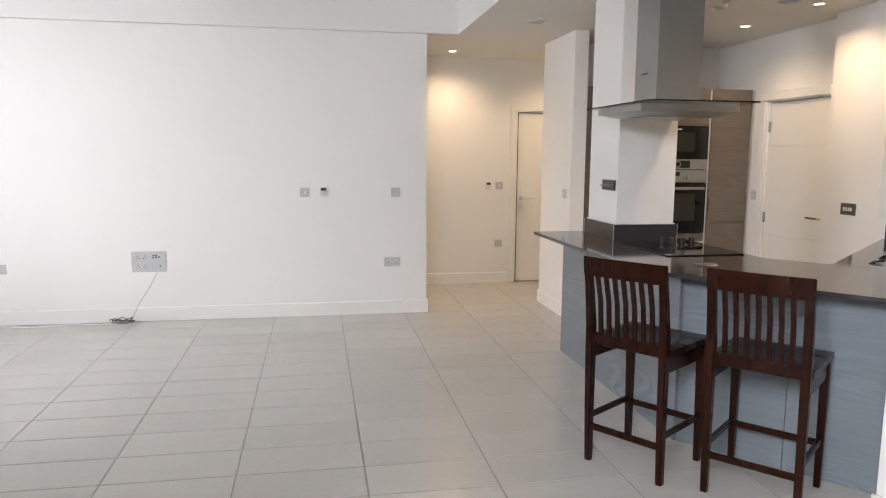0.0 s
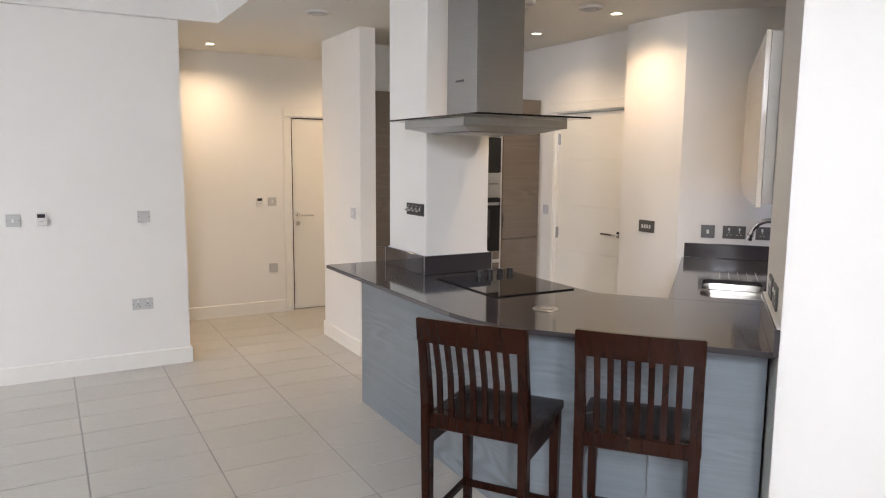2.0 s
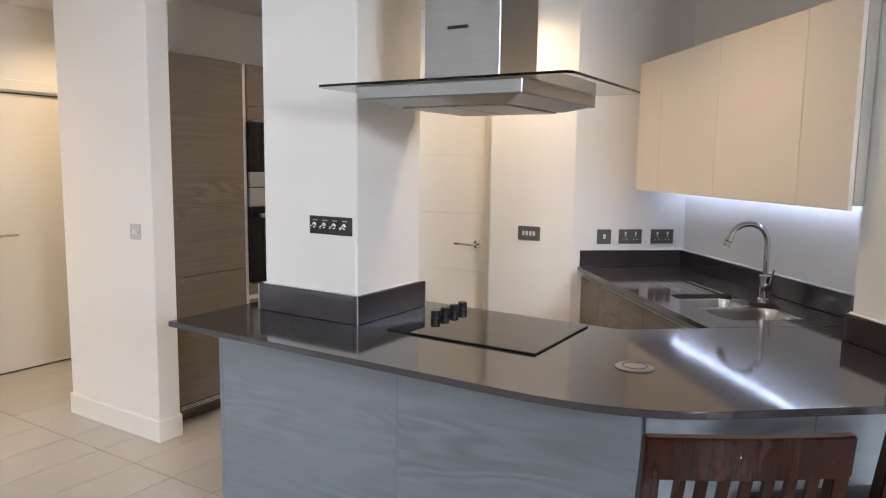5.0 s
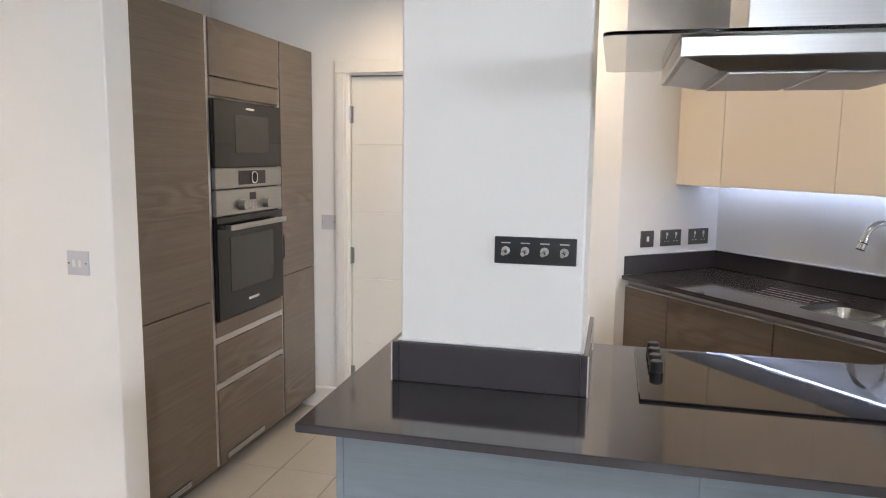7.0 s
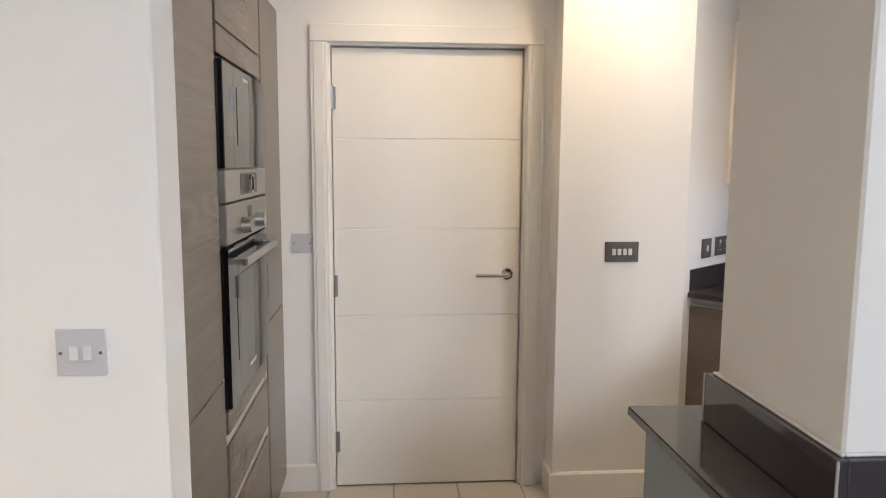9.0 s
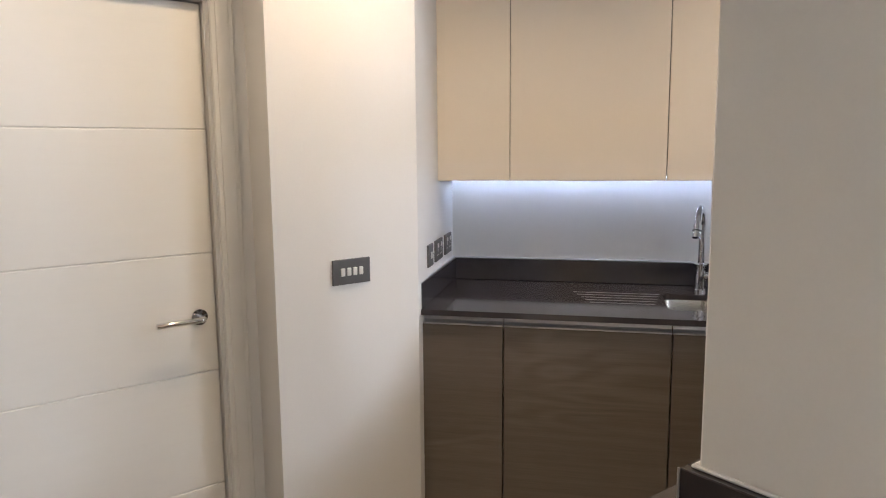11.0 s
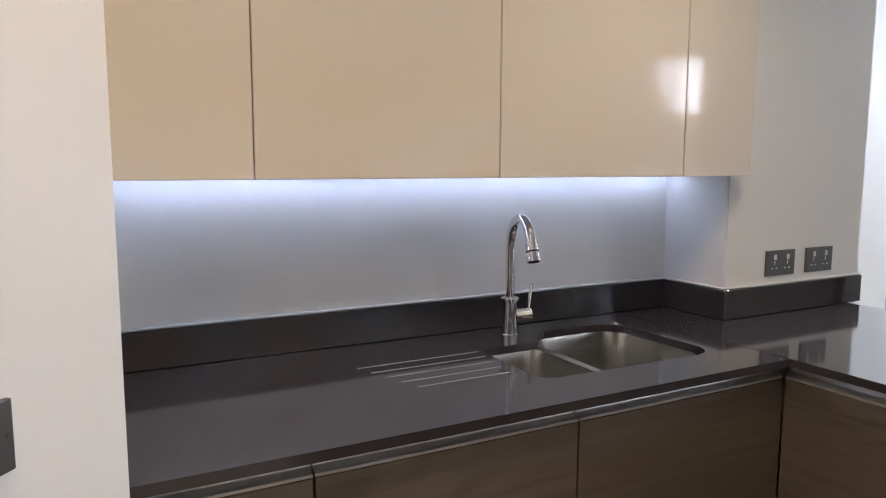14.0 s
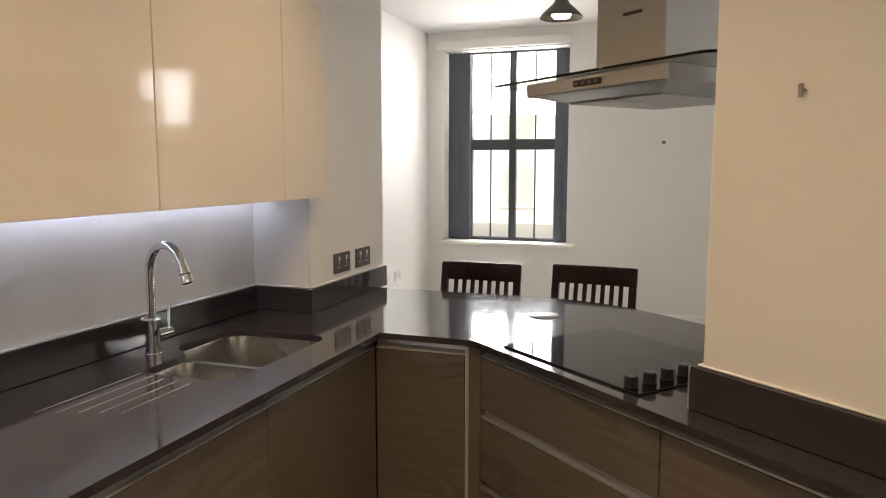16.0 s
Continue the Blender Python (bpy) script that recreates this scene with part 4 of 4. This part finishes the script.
for u in (3.715, 3.505):
    x, y = uv(u, 0.395)
    plate("power_socket", facing(x, y, 1.108, EA + 180), 0.146, 0.088, PLATE, "brushed steel double socket on the boxed pier", "socket", sockets=2)
for u in (0.35, 0.62, 0.9):
    x, y = uv(u, -0.78)
    plate("power_socket", facing(x, y, 0.5, EA + 180), 0.146, 0.086, WHITEPLASTIC, "white socket plate low on the side wall", "socket", sockets=2)
cs = facing(1.995, 4.575, 1.308, -90)
dim = thing("dimmer_switch", tuple(cs.translation), "black glass four-gang plate with chrome toggle switches", "switch")
part("plate", bx(-0.105, 0.105, -0.009, 0.001, -0.035, 0.035, 0.002, m=cs), BLACK, dim)
for k in range(4):
    x = -0.075 + 0.05 * k
    part("collar", rod((x, -0.008, 0.0), (x, -0.015, 0.0), 0.011, m=cs), CHROME, dim, "", True)
    part("toggle", rod((x, -0.013, 0.0), (x - 0.004, -0.034, -0.006), 0.0045, 0.006, m=cs), CHROME, dim, "", True)
    part("marking", bx(x - 0.012, x + 0.012, -0.0096, -0.0088, 0.018, 0.021, m=cs), GREYPLASTIC, dim)

hook = thing("wall_hook", (2.42, 4.70, 1.75), "small brown metal fixing on the painted column", "hook")
part("stem", rod((2.419, 4.673, 1.686), (2.434, 4.673, 1.686), 0.004), STEEL, hook)
part("tip", bx(2.432, 2.437, 4.673 - 0.006, 4.673 + 0.006, 1.686 - 0.014, 1.686 + 0.014, 0.002), STEEL, hook)
hx, hy = uv(WIN_U, 1.59)
fx = thing("wall_hook", (hx, hy, 1.765), "small metal fixing in the window wall", "hook")
part("tip", bx(WIN_U - 0.001, WIN_U + 0.012, 1.575, 1.605, 1.75, 1.78, 0.003, m=KM), PLATE, fx)

# ---- ceiling fittings ----
# bezel and lens for every downlight, the three added unseen ones too
for x, y in DOWNLIGHTS:
    d = thing("downlight", (x, y, CEIL_LOW - 0.008), "round white recessed downlight, lit warm; three of the six are added unseen", "downlight", "ceiling downlights")
    m = Matrix.Translation((x, y, CEIL_LOW - 0.008))
    part("bezel", lathe([(0.036, 0.004), (0.034, -0.004), (0.044, -0.006), (0.047, 0.0)], m=m), WHITEPLASTIC, d, "", True)
    part("lens", lathe([(0.0, -0.0025), (0.035, -0.0025), (0.035, 0.0)], m=m), LAMPGLOW, d)


def ceiling_disc(name, x, y, r, label, category):
    d = thing(name, (x, y, CEIL_LOW - 0.008), label, category)
    m = Matrix.Translation((x, y, CEIL_LOW - 0.008))
    part("rim", lathe([(0.0, 0.0), (r, 0.0), (r, -0.008), (r * 0.85, -0.016), (r * 0.8, -0.008)], m=m), WHITEPLASTIC, d, "", True)
    part("cone", lathe([(r * 0.62, -0.006), (r * 0.58, -0.022), (0.0, -0.026)], m=m), GREYPLASTIC, d, "", True)


ceiling_disc("air_valve", 1.81, 5.70, 0.085, "round white ceiling air valve", "air vent")
ceiling_disc("air_valve", 3.30, 4.60, 0.085, "round white ceiling air valve", "air vent")
ceiling_disc("smoke_detector", 2.94, 4.89, 0.055, "small white ceiling smoke detector", "smoke detector")
ceiling_disc("sensor", 2.86, 4.68, 0.042, "small flat white ceiling sensor", "sensor")


def pendant(px, py, pz):
    pend = thing("pendant_lamp", (px, py, pz), "small metal bell pendant lamp on a dark cord, lit", "pendant lamp", "pendant lamps")
    m = Matrix.Translation((px, py, pz))
    part("shade", lathe([(0.132, 0.0), (0.128, 0.012), (0.10, 0.04), (0.05, 0.085), (0.032, 0.12), (0.030, 0.20), (0.022, 0.215), (0.0, 0.22), (0.0, 0.215), (0.02, 0.20), (0.027, 0.12), (0.046, 0.083), (0.096, 0.037), (0.125, 0.01), (0.132, 0.0)], m=m), PLATE, pend, "grey metal bell shade", True)
    part("bulb", lathe([(0.0, -0.004), (0.05, 0.002), (0.062, 0.02), (0.035, 0.055), (0.014, 0.08), (0.0, 0.08)], m=m), BULB, pend, "", True)
    part("cord", rod((px, py, pz + 0.215), (px, py, CEIL_HIGH - 0.02), 0.004), BLACK, pend)
    part("ceiling_rose", lathe([(0.0, -0.03), (0.045, -0.028), (0.05, -0.001), (0.0, -0.001)], m=Matrix.Translation((px, py, CEIL_HIGH))), STEEL, pend, "", True)


pendant(0.91, 2.12, 2.44)
pendant(-0.66, 4.60, 2.60)

# ---- loose cable on the floor ----
cable = thing("loose_cable", (-1.5, 6.45, 0), "thin white aerial cable hanging to the floor in a tangle", "cable")
part("drop", tube([(-1.40, BY - 0.012, 0.47), (-1.41, BY - 0.03, 0.44), (-1.47, BY - 0.05, 0.32), (-1.56, BY - 0.05, 0.18), (-1.62, BY - 0.06, 0.06), (-1.66, BY - 0.08, 0.012)], 0.0045, 8), GREYPLASTIC, cable, "", True)
rnd = random.Random(4)
pts = [(-1.66, BY - 0.08, 0.012)]
for k in range(26):
    a = k * 0.9
    pts.append((-1.70 + 0.10 * math.cos(a) + rnd.uniform(-0.02, 0.02), BY - 0.11 + 0.05 * math.sin(a), 0.012 + 0.05 * rnd.random()))
part("tangle", tube(pts, 0.004, 8), PLATE, cable, "", True)
pts = [(-1.78, BY - 0.12, 0.01)] + [(-1.95 - 0.13 * k, BY - 0.10 + 0.035 * math.sin(k * 1.3), 0.006) for k in range(8)]
part("tail", tube(pts, 0.004, 8), WHITEPLASTIC, cable, "", True)

# ---- floor: slab of grout and porcelain tiles ----
floor = structure("floor", prism(OUT, -0.06, -0.0025), GROUT, "cream rectangular porcelain floor tiles with grey grout joints", "floor")
TX, TY, GAP = 0.604, 0.2975, 0.0034


def inside(x, y):
    hit = False
    for (ax, ay), (b_x, b_y) in zip(OUT, OUT[1:] + OUT[:1]):
        if (ay > y) != (b_y > y) and x < (b_x - ax) * (y - ay) / (b_y - ay) + ax:
            hit = not hit
    return hit


tile_bm = bx(GAP, TX - GAP, GAP, TY - GAP, -0.011, 0.0, 0.0015)
tile_me = bpy.data.meshes.new("tile")
tile_bm.to_mesh(tile_me)
tile_me.materials.append(TILE)
spots = []
for i in range(-9, 9):
    for j in range(-18, 13):
        x, y = 0.21 + TX * i, 4.743 + TY * j
        if inside(x + TX / 2, y + TY / 2):
            spots.append((x, y))
near = [s for s in spots if -2.2 < s[0] < 3.9 and 2.6 < s[1] < 7.9]
near = sorted(near, key=lambda s: (s[0] - 1.0) ** 2 + (s[1] - 5.2) ** 2)[:295]
kept = set(near)
for x, y in near:
    t = new("tile", tile_me)
    t.parent = floor
    t.location = (x, y, 0)
rest = bmesh.new()
for x, y in spots:
    if (x, y) in kept:
        continue
    one = bmesh.new()
    one.from_mesh(tile_me)
    one.transform(Matrix.Translation((x, y, 0)))
    c = Vector((x + TX / 2, y + TY / 2))
    for a, b in zip(OUT, OUT[1:] + OUT[:1]):
        a, b = Vector(a), Vector(b)
        along = (b - a).normalized()
        k = min(max((c - a).dot(along), 0.0), (b - a).length)
        if (a + along * k - c).length < 0.34:
            side = Vector((along.y, -along.x, 0))
            if side.to_2d().dot(c - a) > 0:
                side = -side
            bmesh.ops.bisect_plane(one, geom=one.verts[:] + one.edges[:] + one.faces[:], plane_co=(a.x, a.y, 0), plane_no=side, clear_outer=True)
    merged(one, None, rest)
ro = linked("tile_field", rest, TILE)
ro.parent = floor
ro["kind"] = "stuff"
tile_bm.free()
